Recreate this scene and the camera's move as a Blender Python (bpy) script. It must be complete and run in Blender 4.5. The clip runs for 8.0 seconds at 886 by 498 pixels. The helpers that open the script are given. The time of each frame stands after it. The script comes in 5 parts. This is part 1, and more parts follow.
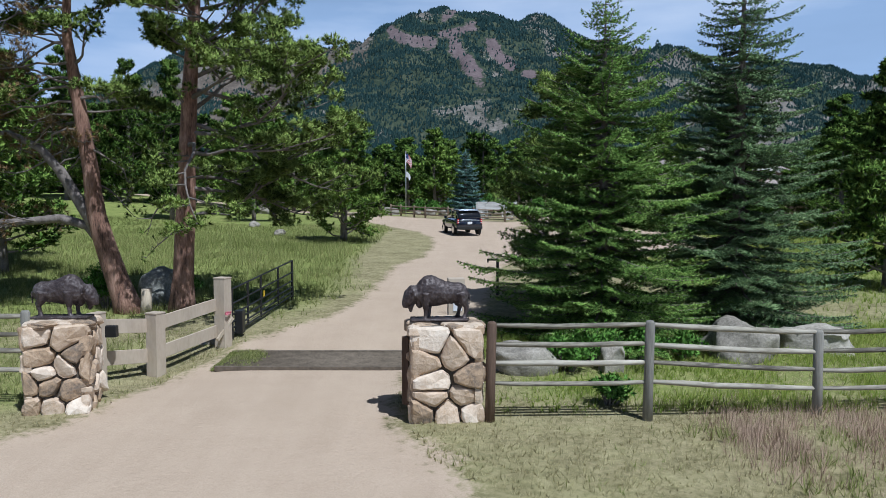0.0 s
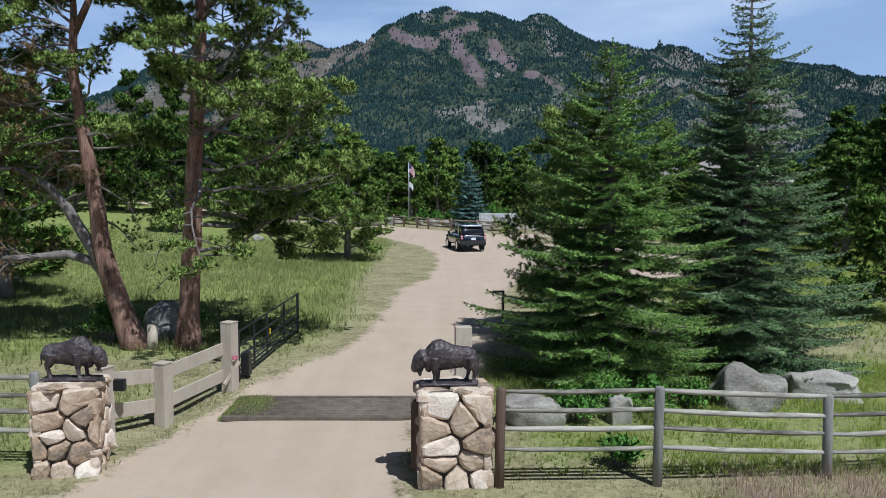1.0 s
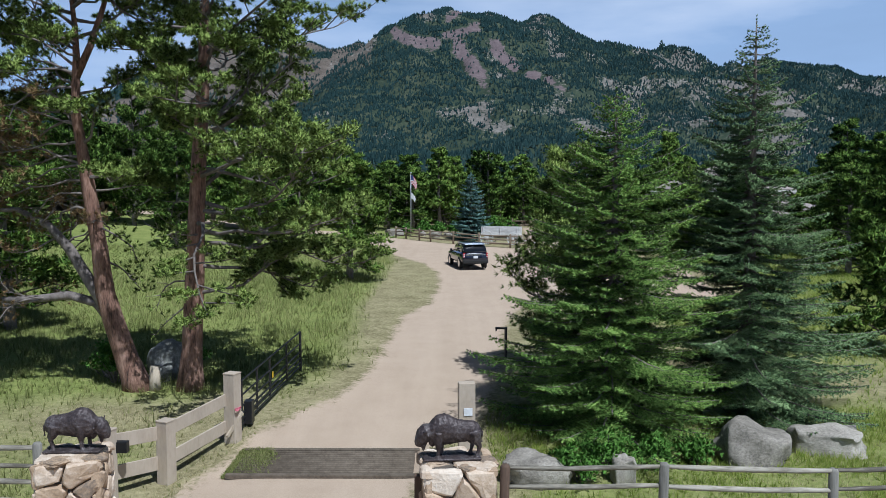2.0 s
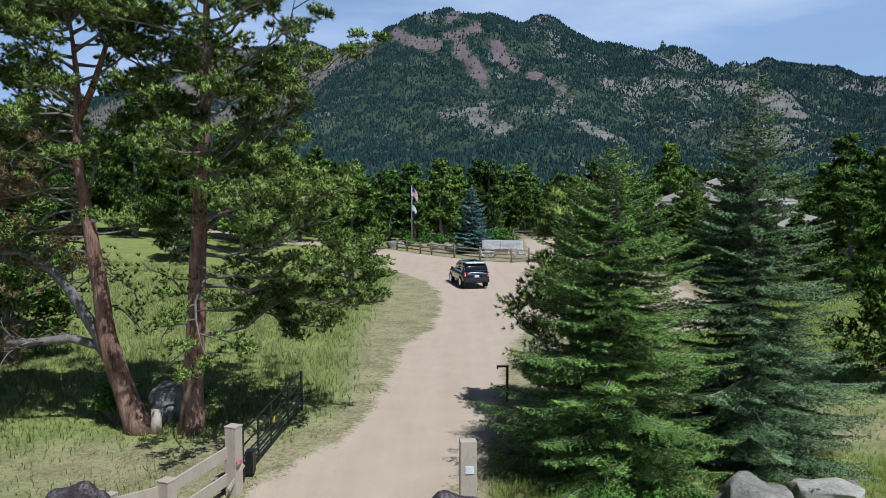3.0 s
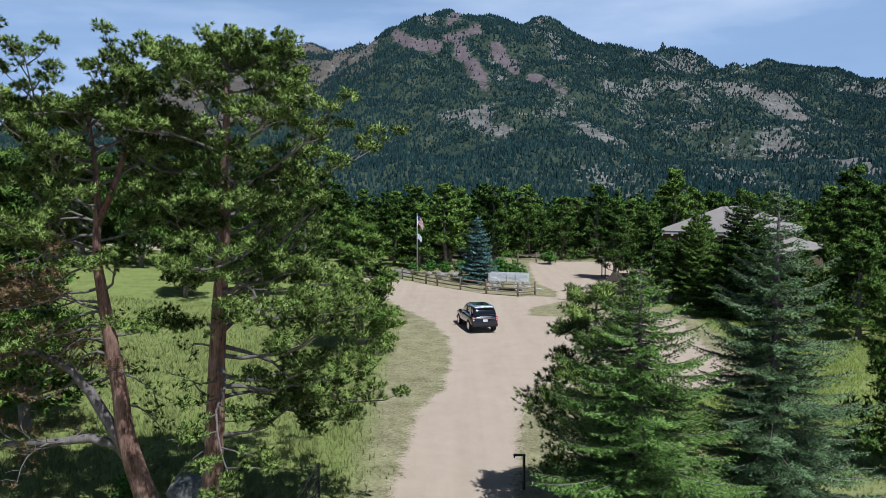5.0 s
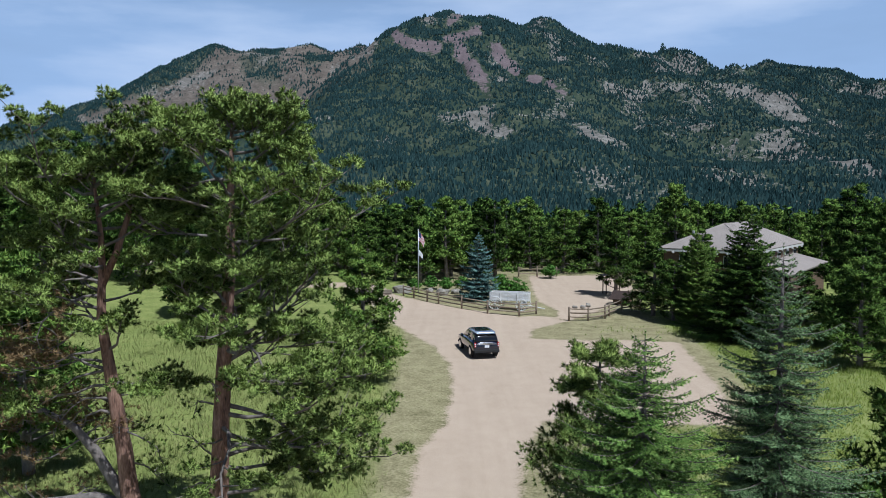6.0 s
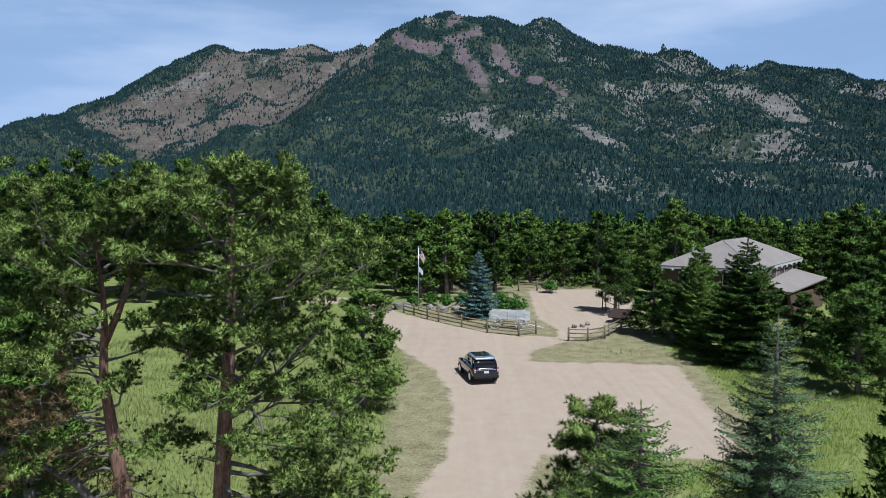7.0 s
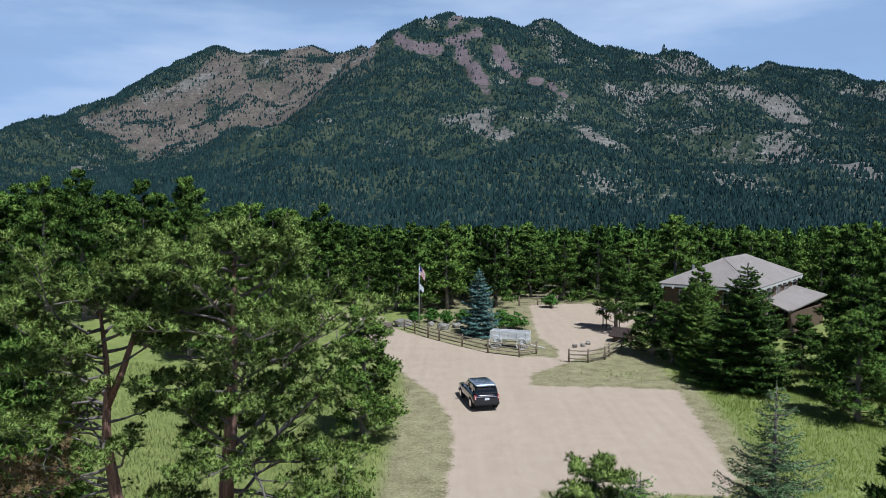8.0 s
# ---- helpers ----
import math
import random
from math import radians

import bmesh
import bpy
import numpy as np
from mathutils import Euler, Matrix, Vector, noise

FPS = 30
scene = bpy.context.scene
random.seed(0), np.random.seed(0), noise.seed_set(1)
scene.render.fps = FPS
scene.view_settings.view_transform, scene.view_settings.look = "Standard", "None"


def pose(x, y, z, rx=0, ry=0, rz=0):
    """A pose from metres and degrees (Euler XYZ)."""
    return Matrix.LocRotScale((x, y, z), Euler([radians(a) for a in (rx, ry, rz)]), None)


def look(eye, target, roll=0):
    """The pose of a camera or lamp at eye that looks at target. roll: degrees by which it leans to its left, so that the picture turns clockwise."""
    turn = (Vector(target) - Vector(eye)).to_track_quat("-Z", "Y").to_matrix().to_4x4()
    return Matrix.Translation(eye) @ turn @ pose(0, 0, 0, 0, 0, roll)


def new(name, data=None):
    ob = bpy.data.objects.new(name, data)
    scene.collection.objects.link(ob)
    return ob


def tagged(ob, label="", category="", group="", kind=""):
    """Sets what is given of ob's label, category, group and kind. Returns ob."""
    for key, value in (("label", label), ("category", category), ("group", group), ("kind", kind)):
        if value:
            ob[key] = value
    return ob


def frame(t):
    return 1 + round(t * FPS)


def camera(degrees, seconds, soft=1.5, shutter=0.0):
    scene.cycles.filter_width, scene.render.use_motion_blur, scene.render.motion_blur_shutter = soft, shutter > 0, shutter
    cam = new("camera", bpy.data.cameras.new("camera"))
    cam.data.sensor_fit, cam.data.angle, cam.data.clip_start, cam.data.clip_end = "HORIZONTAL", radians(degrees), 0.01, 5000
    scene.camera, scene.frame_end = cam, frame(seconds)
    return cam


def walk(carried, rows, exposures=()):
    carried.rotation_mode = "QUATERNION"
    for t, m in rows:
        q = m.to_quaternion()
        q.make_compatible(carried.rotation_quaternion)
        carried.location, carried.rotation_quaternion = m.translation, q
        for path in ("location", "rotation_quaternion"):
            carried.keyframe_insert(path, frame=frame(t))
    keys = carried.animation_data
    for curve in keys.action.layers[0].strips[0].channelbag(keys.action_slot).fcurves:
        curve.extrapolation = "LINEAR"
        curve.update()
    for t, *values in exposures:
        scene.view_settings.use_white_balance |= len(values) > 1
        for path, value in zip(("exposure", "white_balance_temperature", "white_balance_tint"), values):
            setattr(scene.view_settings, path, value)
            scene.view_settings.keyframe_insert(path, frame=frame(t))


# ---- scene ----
cam = camera(60.0, 8.0, soft=0.45)
# seconds, x, y, z, pitch, yaw
ROWS = [
    (0.0, 0.000, 0.000, 3.938, -3.960, 0.000),
    (0.5, -0.055, 0.024, 4.454, -3.945, 0.080),
    (1.0, -0.128, 0.090, 5.052, -3.955, 0.135),
    (1.5, -0.156, 0.157, 5.695, -3.960, 0.205),
    (3.0, -0.176, 0.320, 7.655, -3.938, 0.336),
    (3.5, -0.273, 0.378, 8.370, -3.940, 0.342),
    (4.0, -0.513, 0.433, 9.089, -3.931, 0.350),
    (4.5, -0.657, 0.470, 9.895, -3.914, 0.338),
    (6.0, -0.890, 0.605, 12.547, -3.866, 0.338),
    (6.5, -0.811, 0.556, 13.492, -3.852, 0.345),
    (7.0, -0.830, 0.486, 14.386, -3.842, 0.380),
    (7.5, -0.793, 0.473, 15.350, -3.840, 0.405),
    (8.0, -0.827, 0.460, 16.300, -3.815, 0.435),
]
walk(cam, [(t, pose(x, y, z, 90 + pitch, 0, yaw)) for t, x, y, z, pitch, yaw in ROWS], [(0.0, -0.05, 5420, 7), (8.0, -0.05, 5420, 7)])

# ---- light: high summer sun behind the camera's right shoulder ----
SUN_DIR = Vector((0.30, -0.42, 0.86)).normalized()
sun_data = bpy.data.lights.new("sun", "SUN")
sun_data.energy, sun_data.angle, sun_data.color = 5.0, radians(0.55), (1.0, 0.955, 0.89)
sun = new("sun", sun_data)
sun.matrix_world = look(SUN_DIR * 60, (0, 0, 0))

world = bpy.data.worlds.new("sky")
scene.world = world
world.use_nodes = True
wn, wl = world.node_tree.nodes, world.node_tree.links
wn.clear()
w_out, w_bg = wn.new("ShaderNodeOutputWorld"), wn.new("ShaderNodeBackground")
w_sky = wn.new("ShaderNodeTexSky")
w_sky.sky_type, w_sky.sun_disc = "NISHITA", False
w_sky.sun_elevation = math.asin(SUN_DIR.z)
w_sky.sun_rotation = math.atan2(SUN_DIR.x, SUN_DIR.y)
w_sky.altitude, w_sky.dust_density, w_sky.ozone_density = 400, 1.0, 1.5
w_tc, w_map, w_noise, w_ramp, w_mix = (wn.new("ShaderNodeTexCoord"), wn.new("ShaderNodeMapping"), wn.new("ShaderNodeTexNoise"),
                                        wn.new("ShaderNodeValToRGB"), wn.new("ShaderNodeMixRGB"))
w_map.inputs["Scale"].default_value = (1.6, 1.6, 7.0)
w_map.inputs["Location"].default_value = (0.35, 0.0, 0.2)
w_noise.inputs["Scale"].default_value, w_noise.inputs["Detail"].default_value = 1.5, 7
w_noise.inputs["Roughness"].default_value = 0.52
w_ramp.color_ramp.elements[0].position, w_ramp.color_ramp.elements[1].position = 0.34, 0.72
w_ramp.color_ramp.elements[0].color = (0.5, 0.5, 0.5, 1)
w_ramp.color_ramp.elements[1].color = (0.75, 0.75, 0.75, 1)
w_mix.inputs[2].default_value = (10.8, 14.0, 19.4, 1)
wl.new(w_tc.outputs["Generated"], w_map.inputs["Vector"])
wl.new(w_map.outputs["Vector"], w_noise.inputs["Vector"])
wl.new(w_noise.outputs["Fac"], w_ramp.inputs["Fac"])
# haze and cloud thicken towards the horizon, all the way round
w_sep, w_haze, w_sum = wn.new("ShaderNodeSeparateXYZ"), wn.new("ShaderNodeMapRange"), wn.new("ShaderNodeMath")
w_haze.inputs["From Min"].default_value, w_haze.inputs["From Max"].default_value = 0.0, 0.45
w_haze.inputs["To Min"].default_value, w_haze.inputs["To Max"].default_value = 0.45, 0.0
w_sum.operation, w_sum.use_clamp = "ADD", True
wl.new(w_tc.outputs["Generated"], w_sep.inputs[0])
wl.new(w_sep.outputs["Z"], w_haze.inputs["Value"])
wl.new(w_haze.outputs["Result"], w_sum.inputs[0])
wl.new(w_ramp.outputs["Color"], w_sum.inputs[1])
# both thin out to a deep blue zenith
w_thin, w_low, w_veil = wn.new("ShaderNodeMapRange"), wn.new("ShaderNodeMath"), wn.new("ShaderNodeMath")
w_thin.interpolation_type = "SMOOTHSTEP"
w_thin.inputs["From Min"].default_value, w_thin.inputs["From Max"].default_value = 0.2, 0.42
w_thin.inputs["To Min"].default_value, w_thin.inputs["To Max"].default_value = 1.0, 0.0
w_low.operation = w_veil.operation = "MULTIPLY"
wl.new(w_sep.outputs["Z"], w_thin.inputs["Value"])
wl.new(w_sum.outputs["Value"], w_low.inputs[0])
wl.new(w_thin.outputs["Result"], w_low.inputs[1])
wl.new(w_low.outputs["Value"], w_mix.inputs[0])
wl.new(w_sky.outputs["Color"], w_mix.inputs[1])
w_ramp2, w_mix2 = wn.new("ShaderNodeValToRGB"), wn.new("ShaderNodeMixRGB")
w_ramp2.color_ramp.elements[0].position, w_ramp2.color_ramp.elements[1].position = 0.47, 0.70
w_ramp2.color_ramp.elements[1].color = (0.85, 0.85, 0.85, 1)
w_mix2.inputs[2].default_value = (17.0, 18.0, 20.5, 1)
wl.new(w_noise.outputs["Fac"], w_ramp2.inputs["Fac"])
wl.new(w_ramp2.outputs["Color"], w_veil.inputs[0])
wl.new(w_thin.outputs["Result"], w_veil.inputs[1])
wl.new(w_veil.outputs["Value"], w_mix2.inputs[0])
wl.new(w_mix.outputs["Color"], w_mix2.inputs[1])
wl.new(w_mix2.outputs["Color"], w_bg.inputs["Color"])
w_bg.inputs["Strength"].default_value = 0.038
wl.new(w_bg.outputs["Background"], w_out.inputs["Surface"])


# ---- materials ----
def nodes_of(name):
    m = bpy.data.materials.new(name)
    m.use_nodes = True
    nt = m.node_tree
    return m, nt, nt.nodes["Principled BSDF"]


def add_noise(nt, scale, detail=4, rough=0.55, vec=None):
    n = nt.nodes.new("ShaderNodeTexNoise")
    n.inputs["Scale"].default_value, n.inputs["Detail"].default_value, n.inputs["Roughness"].default_value = scale, detail, rough
    if vec is not None:
        nt.links.new(vec, n.inputs["Vector"])
    return n.outputs["Fac"]


def add_ramp(nt, fac, stops):
    r = nt.nodes.new("ShaderNodeValToRGB")
    el = r.color_ramp.elements
    while len(el) < len(stops):
        el.new(0.5)
    for e, (p, c) in zip(el, stops):
        e.position, e.color = p, (*c, 1) if len(c) == 3 else c
    nt.links.new(fac, r.inputs["Fac"])
    return r.outputs["Color"]


def add_mix(nt, fac, a, b, kind="MIX"):
    n = nt.nodes.new("ShaderNodeMixRGB")
    n.blend_type = kind
    for i, v in enumerate((fac, a, b)):
        if isinstance(v, (int, float)):
            n.inputs[i].default_value = v
        elif isinstance(v, tuple):
            n.inputs[i].default_value = (*v, 1)
        else:
            nt.links.new(v, n.inputs[i])
    return n.outputs["Color"]


def add_math(nt, op, a, b=0.0, clamp=False):
    n = nt.nodes.new("ShaderNodeMath")
    n.operation, n.use_clamp = op, clamp
    for i, v in enumerate((a, b)):
        if isinstance(v, (int, float)):
            n.inputs[i].default_value = v
        else:
            nt.links.new(v, n.inputs[i])
    return n.outputs["Value"]


def coords(nt, scale=(1, 1, 1), kind="Object"):
    tc, mp = nt.nodes.new("ShaderNodeTexCoord"), nt.nodes.new("ShaderNodeMapping")
    mp.inputs["Scale"].default_value = scale
    nt.links.new(tc.outputs[kind], mp.inputs["Vector"])
    return mp.outputs["Vector"]


def add_bump(nt, bsdf, height, strength, distance=0.02):
    b = nt.nodes.new("ShaderNodeBump")
    b.inputs["Strength"].default_value, b.inputs["Distance"].default_value = strength, distance
    nt.links.new(height, b.inputs["Height"])
    nt.links.new(b.outputs["Normal"], bsdf.inputs["Normal"])


def worn(name, stops, scale, rough=0.8, stretch=(1, 1, 1), bump=0.4, dist=0.02, metal=0.0, spread=0.0, fine=6.0):
    """A surface with broad patches and fine grain; spread varies it from piece to piece."""
    m, nt, b = nodes_of(name)
    v = coords(nt, stretch)
    big, small = add_noise(nt, scale, 5, 0.6, v), add_noise(nt, scale * fine, 4, 0.6, v)
    f = add_math(nt, "ADD", add_math(nt, "MULTIPLY", big, 0.62), add_math(nt, "MULTIPLY", small, 0.38))
    if spread:
        info = nt.nodes.new("ShaderNodeObjectInfo")
        f = add_math(nt, "ADD", f, add_math(nt, "MULTIPLY", add_math(nt, "SUBTRACT", info.outputs["Random"], 0.5), spread))
    nt.links.new(add_ramp(nt, f, stops), b.inputs["Base Color"])
    b.inputs["Roughness"].default_value, b.inputs["Metallic"].default_value = rough, metal
    add_bump(nt, b, f, bump, dist)
    return m


def plain(name, color, rough=0.5, metal=0.0, coat=0.0):
    m, nt, b = nodes_of(name)
    n = add_noise(nt, 9.0, 5, 0.6, coords(nt))
    dark = tuple(c * 0.8 for c in color)
    nt.links.new(add_ramp(nt, n, [(0.3, dark), (0.7, color)]), b.inputs["Base Color"])
    b.inputs["Roughness"].default_value, b.inputs["Metallic"].default_value, b.inputs["Coat Weight"].default_value = rough, metal, coat
    return m


def foliage(name, stops, patch=0.9, sheer=0.07, rough=0.75, spread=0.0):
    """Needles or blades: colour varies from blade to blade and in patches."""
    m, nt, b = nodes_of(name)
    geo = nt.nodes.new("ShaderNodeNewGeometry")
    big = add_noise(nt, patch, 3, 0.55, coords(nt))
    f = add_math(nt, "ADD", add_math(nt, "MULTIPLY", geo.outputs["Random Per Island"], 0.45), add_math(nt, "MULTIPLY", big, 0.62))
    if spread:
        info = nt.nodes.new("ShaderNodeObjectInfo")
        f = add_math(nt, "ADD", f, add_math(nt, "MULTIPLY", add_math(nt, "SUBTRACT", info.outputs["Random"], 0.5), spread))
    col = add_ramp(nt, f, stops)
    nt.links.new(col, b.inputs["Base Color"])
    b.inputs["Roughness"].default_value = rough
    b.inputs["Specular IOR Level"].default_value = 0.06
    tr, mx = nt.nodes.new("ShaderNodeBsdfTranslucent"), nt.nodes.new("ShaderNodeMixShader")
    nt.links.new(col, tr.inputs["Color"])
    mx.inputs["Fac"].default_value = sheer
    nt.links.new(b.outputs["BSDF"], mx.inputs[1])
    nt.links.new(tr.outputs["BSDF"], mx.inputs[2])
    nt.links.new(mx.outputs["Shader"], nt.nodes["Material Output"].inputs["Surface"])
    return m


# near-black first stops of these four put crown shade into the needle colour
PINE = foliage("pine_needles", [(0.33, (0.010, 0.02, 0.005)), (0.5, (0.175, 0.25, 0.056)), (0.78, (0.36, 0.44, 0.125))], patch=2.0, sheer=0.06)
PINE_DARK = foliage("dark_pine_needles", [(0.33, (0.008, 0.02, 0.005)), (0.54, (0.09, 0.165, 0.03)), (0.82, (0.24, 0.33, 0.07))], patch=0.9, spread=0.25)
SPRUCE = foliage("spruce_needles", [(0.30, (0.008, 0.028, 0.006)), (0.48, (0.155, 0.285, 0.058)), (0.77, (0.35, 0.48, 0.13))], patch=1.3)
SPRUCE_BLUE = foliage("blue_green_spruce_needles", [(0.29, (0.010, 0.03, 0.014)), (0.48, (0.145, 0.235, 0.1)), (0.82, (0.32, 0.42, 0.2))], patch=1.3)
SPRUCE_SILVER = foliage("silver_blue_spruce_needles", [(0.22, (0.05, 0.10, 0.088)), (0.5, (0.15, 0.265, 0.235)), (0.85, (0.30, 0.43, 0.385))], patch=1.3)
DEAD = foliage("dead_brown_needles", [(0.2, (0.11, 0.075, 0.035)), (0.5, (0.23, 0.15, 0.075)), (0.85, (0.34, 0.24, 0.12))], sheer=0.15)
SHRUB = foliage("shrub_leaves", [(0.2, (0.035, 0.091, 0.018)), (0.55, (0.105, 0.225, 0.039)), (0.85, (0.187, 0.337, 0.078))])
GRASS = foliage("meadow_grass", [(0.2, (0.13, 0.16, 0.048)), (0.5, (0.235, 0.27, 0.088)), (0.85, (0.42, 0.40, 0.19))], patch=0.16, sheer=0.48)
GRASS_LUSH = foliage("lush_grass", [(0.2, (0.12, 0.19, 0.032)), (0.5, (0.215, 0.285, 0.055)), (0.85, (0.37, 0.385, 0.11))], patch=0.16, sheer=0.48)
GRASS_DRY = foliage("dry_grass", [(0.2, (0.19, 0.175, 0.075)), (0.5, (0.37, 0.335, 0.185)), (0.85, (0.55, 0.5, 0.31))], patch=0.4, sheer=0.45)
WEEDS = foliage("reddish_seed_grass", [(0.2, (0.2, 0.16, 0.10)), (0.5, (0.33, 0.235, 0.18)), (0.85, (0.46, 0.35, 0.27))], patch=0.6, sheer=0.2)
# bluer than the near pines: the haze of distance is put into the colour
FAR_TREES = foliage("haze_blue_far_conifers", [(0.2, (0.009, 0.024, 0.026)), (0.55, (0.019, 0.043, 0.044)), (0.9, (0.040, 0.070, 0.064))], patch=0.012, sheer=0.08, rough=0.8)
BARK_RED = worn("reddish_pine_bark", [(0.36, (0.04, 0.024, 0.018)), (0.48, (0.20, 0.108, 0.075)), (0.64, (0.38, 0.235, 0.175))], 5.0, 0.9, (1, 1, 0.2), 1.0, 0.08)
BARK_GREY = worn("grey_branch_bark", [(0.3, (0.06, 0.05, 0.045)), (0.5, (0.16, 0.135, 0.12)), (0.75, (0.3, 0.26, 0.235))], 5.0, 0.9, (1, 1, 0.5), 0.7, 0.03)
WOOD_GREY = worn("weathered_grey_rail", [(0.36, (0.09, 0.08, 0.062)), (0.5, (0.275, 0.25, 0.2)), (0.66, (0.46, 0.425, 0.355))], 4.0, 0.85, (0.15, 1, 1), 0.5, 0.01, spread=0.18)
WOOD_POST = worn("weathered_grey_post", [(0.3, (0.09, 0.085, 0.075)), (0.5, (0.2, 0.19, 0.165)), (0.72, (0.32, 0.3, 0.265))], 5.0, 0.85, (1, 1, 0.12), 0.6, 0.012, spread=0.2)
WOOD_BROWN = worn("dark_brown_timber", [(0.3, (0.05, 0.032, 0.022)), (0.55, (0.12, 0.075, 0.05)), (0.75, (0.2, 0.14, 0.1))], 5.0, 0.85, (1, 1, 0.12), 0.5, 0.012, spread=0.1)
WOOD_RAIL2 = worn("brown_split_rail", [(0.3, (0.13, 0.10, 0.07)), (0.55, (0.26, 0.2, 0.145)), (0.75, (0.4, 0.33, 0.25))], 4.0, 0.85, (1, 1, 1), 0.5, 0.01, spread=0.2)
TAN_PAINT = worn("tan_painted_board", [(0.25, (0.34, 0.275, 0.21)), (0.5, (0.44, 0.365, 0.285)), (0.75, (0.52, 0.44, 0.35))], 2.5, 0.7, (1, 1, 0.4), 0.15, 0.005)
WAGON_PAINT = worn("flaking_white_paint", [(0.28, (0.32, 0.3, 0.28)), (0.5, (0.6, 0.59, 0.57)), (0.7, (0.78, 0.77, 0.75))], 4.0, 0.75, (0.3, 1, 1), 0.3, 0.006)
STONE = worn("cream_fieldstone", [(0.2, (0.15, 0.12, 0.095)), (0.38, (0.40, 0.285, 0.185)), (0.55, (0.55, 0.43, 0.32)), (0.78, (0.72, 0.62, 0.51))], 3.0, 0.9, (1, 1, 1), 0.8, 0.04, spread=0.45)
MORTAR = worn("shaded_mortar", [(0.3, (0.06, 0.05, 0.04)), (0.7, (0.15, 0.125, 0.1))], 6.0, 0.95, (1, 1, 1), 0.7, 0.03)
GRANITE = worn("grey_granite", [(0.32, (0.10, 0.09, 0.072)), (0.48, (0.25, 0.225, 0.19)), (0.64, (0.42, 0.385, 0.33))], 1.8, 0.9, (1, 1, 1), 0.8, 0.05, spread=0.12, fine=14)
GRANITE_DARK = worn("lichen_dark_granite", [(0.3, (0.08, 0.085, 0.075)), (0.5, (0.22, 0.22, 0.2)), (0.65, (0.5, 0.48, 0.45))], 2.2, 0.9, (1, 1, 1), 0.8, 0.05, fine=9)
BRONZE = worn("weathered_bronze", [(0.3, (0.02, 0.016, 0.018)), (0.5, (0.06, 0.045, 0.045)), (0.72, (0.17, 0.155, 0.155))], 5.0, 0.55, (1, 1, 1), 0.6, 0.02, metal=0.3, fine=6)
BLACK_STEEL = plain("black_gate_steel", (0.012, 0.012, 0.013), 0.45)
GREY_STEEL = worn("worn_guard_steel", [(0.3, (0.07, 0.055, 0.04)), (0.5, (0.145, 0.116, 0.086)), (0.75, (0.23, 0.187, 0.143))], 3.0, 0.8, (1, 1, 1), 0.2, 0.005, metal=0.3)
PIT = plain("guard_pit_soil", (0.15, 0.12, 0.09), 0.95)
YELLOW = plain("yellow_reflector", (0.75, 0.5, 0.02), 0.4)
ROPE = plain("pink_tape", (0.6, 0.13, 0.2), 0.7)
CUT_WOOD = worn("pale_cut_wood", [(0.3, (0.3, 0.24, 0.17)), (0.7, (0.55, 0.47, 0.36))], 6.0, 0.85, (1, 1, 0.2), 0.4, 0.01)
CAR_PAINT = plain("dark_blue_car_paint", (0.006, 0.009, 0.025), 0.18, 0.2, 1.0)
CAR_ROOF = plain("silver_roof_paint", (0.32, 0.37, 0.45), 0.25, 0.4, 0.6)
CAR_GLASS = plain("tinted_car_glass", (0.006, 0.007, 0.009), 0.04, 0.0, 1.0)
CHROME = plain("satin_chrome", (0.7, 0.71, 0.73), 0.2, 1.0)
RUBBER = plain("black_tyre_rubber", (0.015, 0.015, 0.015), 0.85)
TAIL_RED = plain("red_tail_lamp", (0.42, 0.01, 0.015), 0.15, 0.0, 1.0)
PLATE = plain("white_plate", (0.75, 0.76, 0.78), 0.4)
POLE_GREY = plain("galvanised_pole", (0.5, 0.51, 0.53), 0.4, 0.6)
ROOF_METAL = worn("grey_standing_seam_roof", [(0.3, (0.235, 0.2, 0.178)), (0.7, (0.315, 0.272, 0.245))], 0.6, 0.8, (1, 1, 1), 0.1, 0.01)
LOG_WALL = worn("brown_log_wall", [(0.3, (0.07, 0.045, 0.03)), (0.7, (0.17, 0.105, 0.065))], 2.0, 0.8, (1, 1, 6), 0.4, 0.03)
TRIM_PALE = plain("pale_trim_paint", (0.6, 0.58, 0.54), 0.6)
RUST_ROOF = worn("dark_red_brown_shingle", [(0.3, (0.025, 0.015, 0.012)), (0.7, (0.06, 0.036, 0.028))], 3.0, 0.85, (1, 1, 1), 0.4, 0.02)
PANE = plain("dark_window_pane", (0.02, 0.024, 0.028), 0.06, 0.0, 0.6)
FLAG_RED, FLAG_WHITE, FLAG_BLUE = plain("flag_red", (0.45, 0.04, 0.05), 0.85), plain("flag_white", (0.72, 0.72, 0.72), 0.85), plain("flag_blue", (0.03, 0.045, 0.16), 0.85)


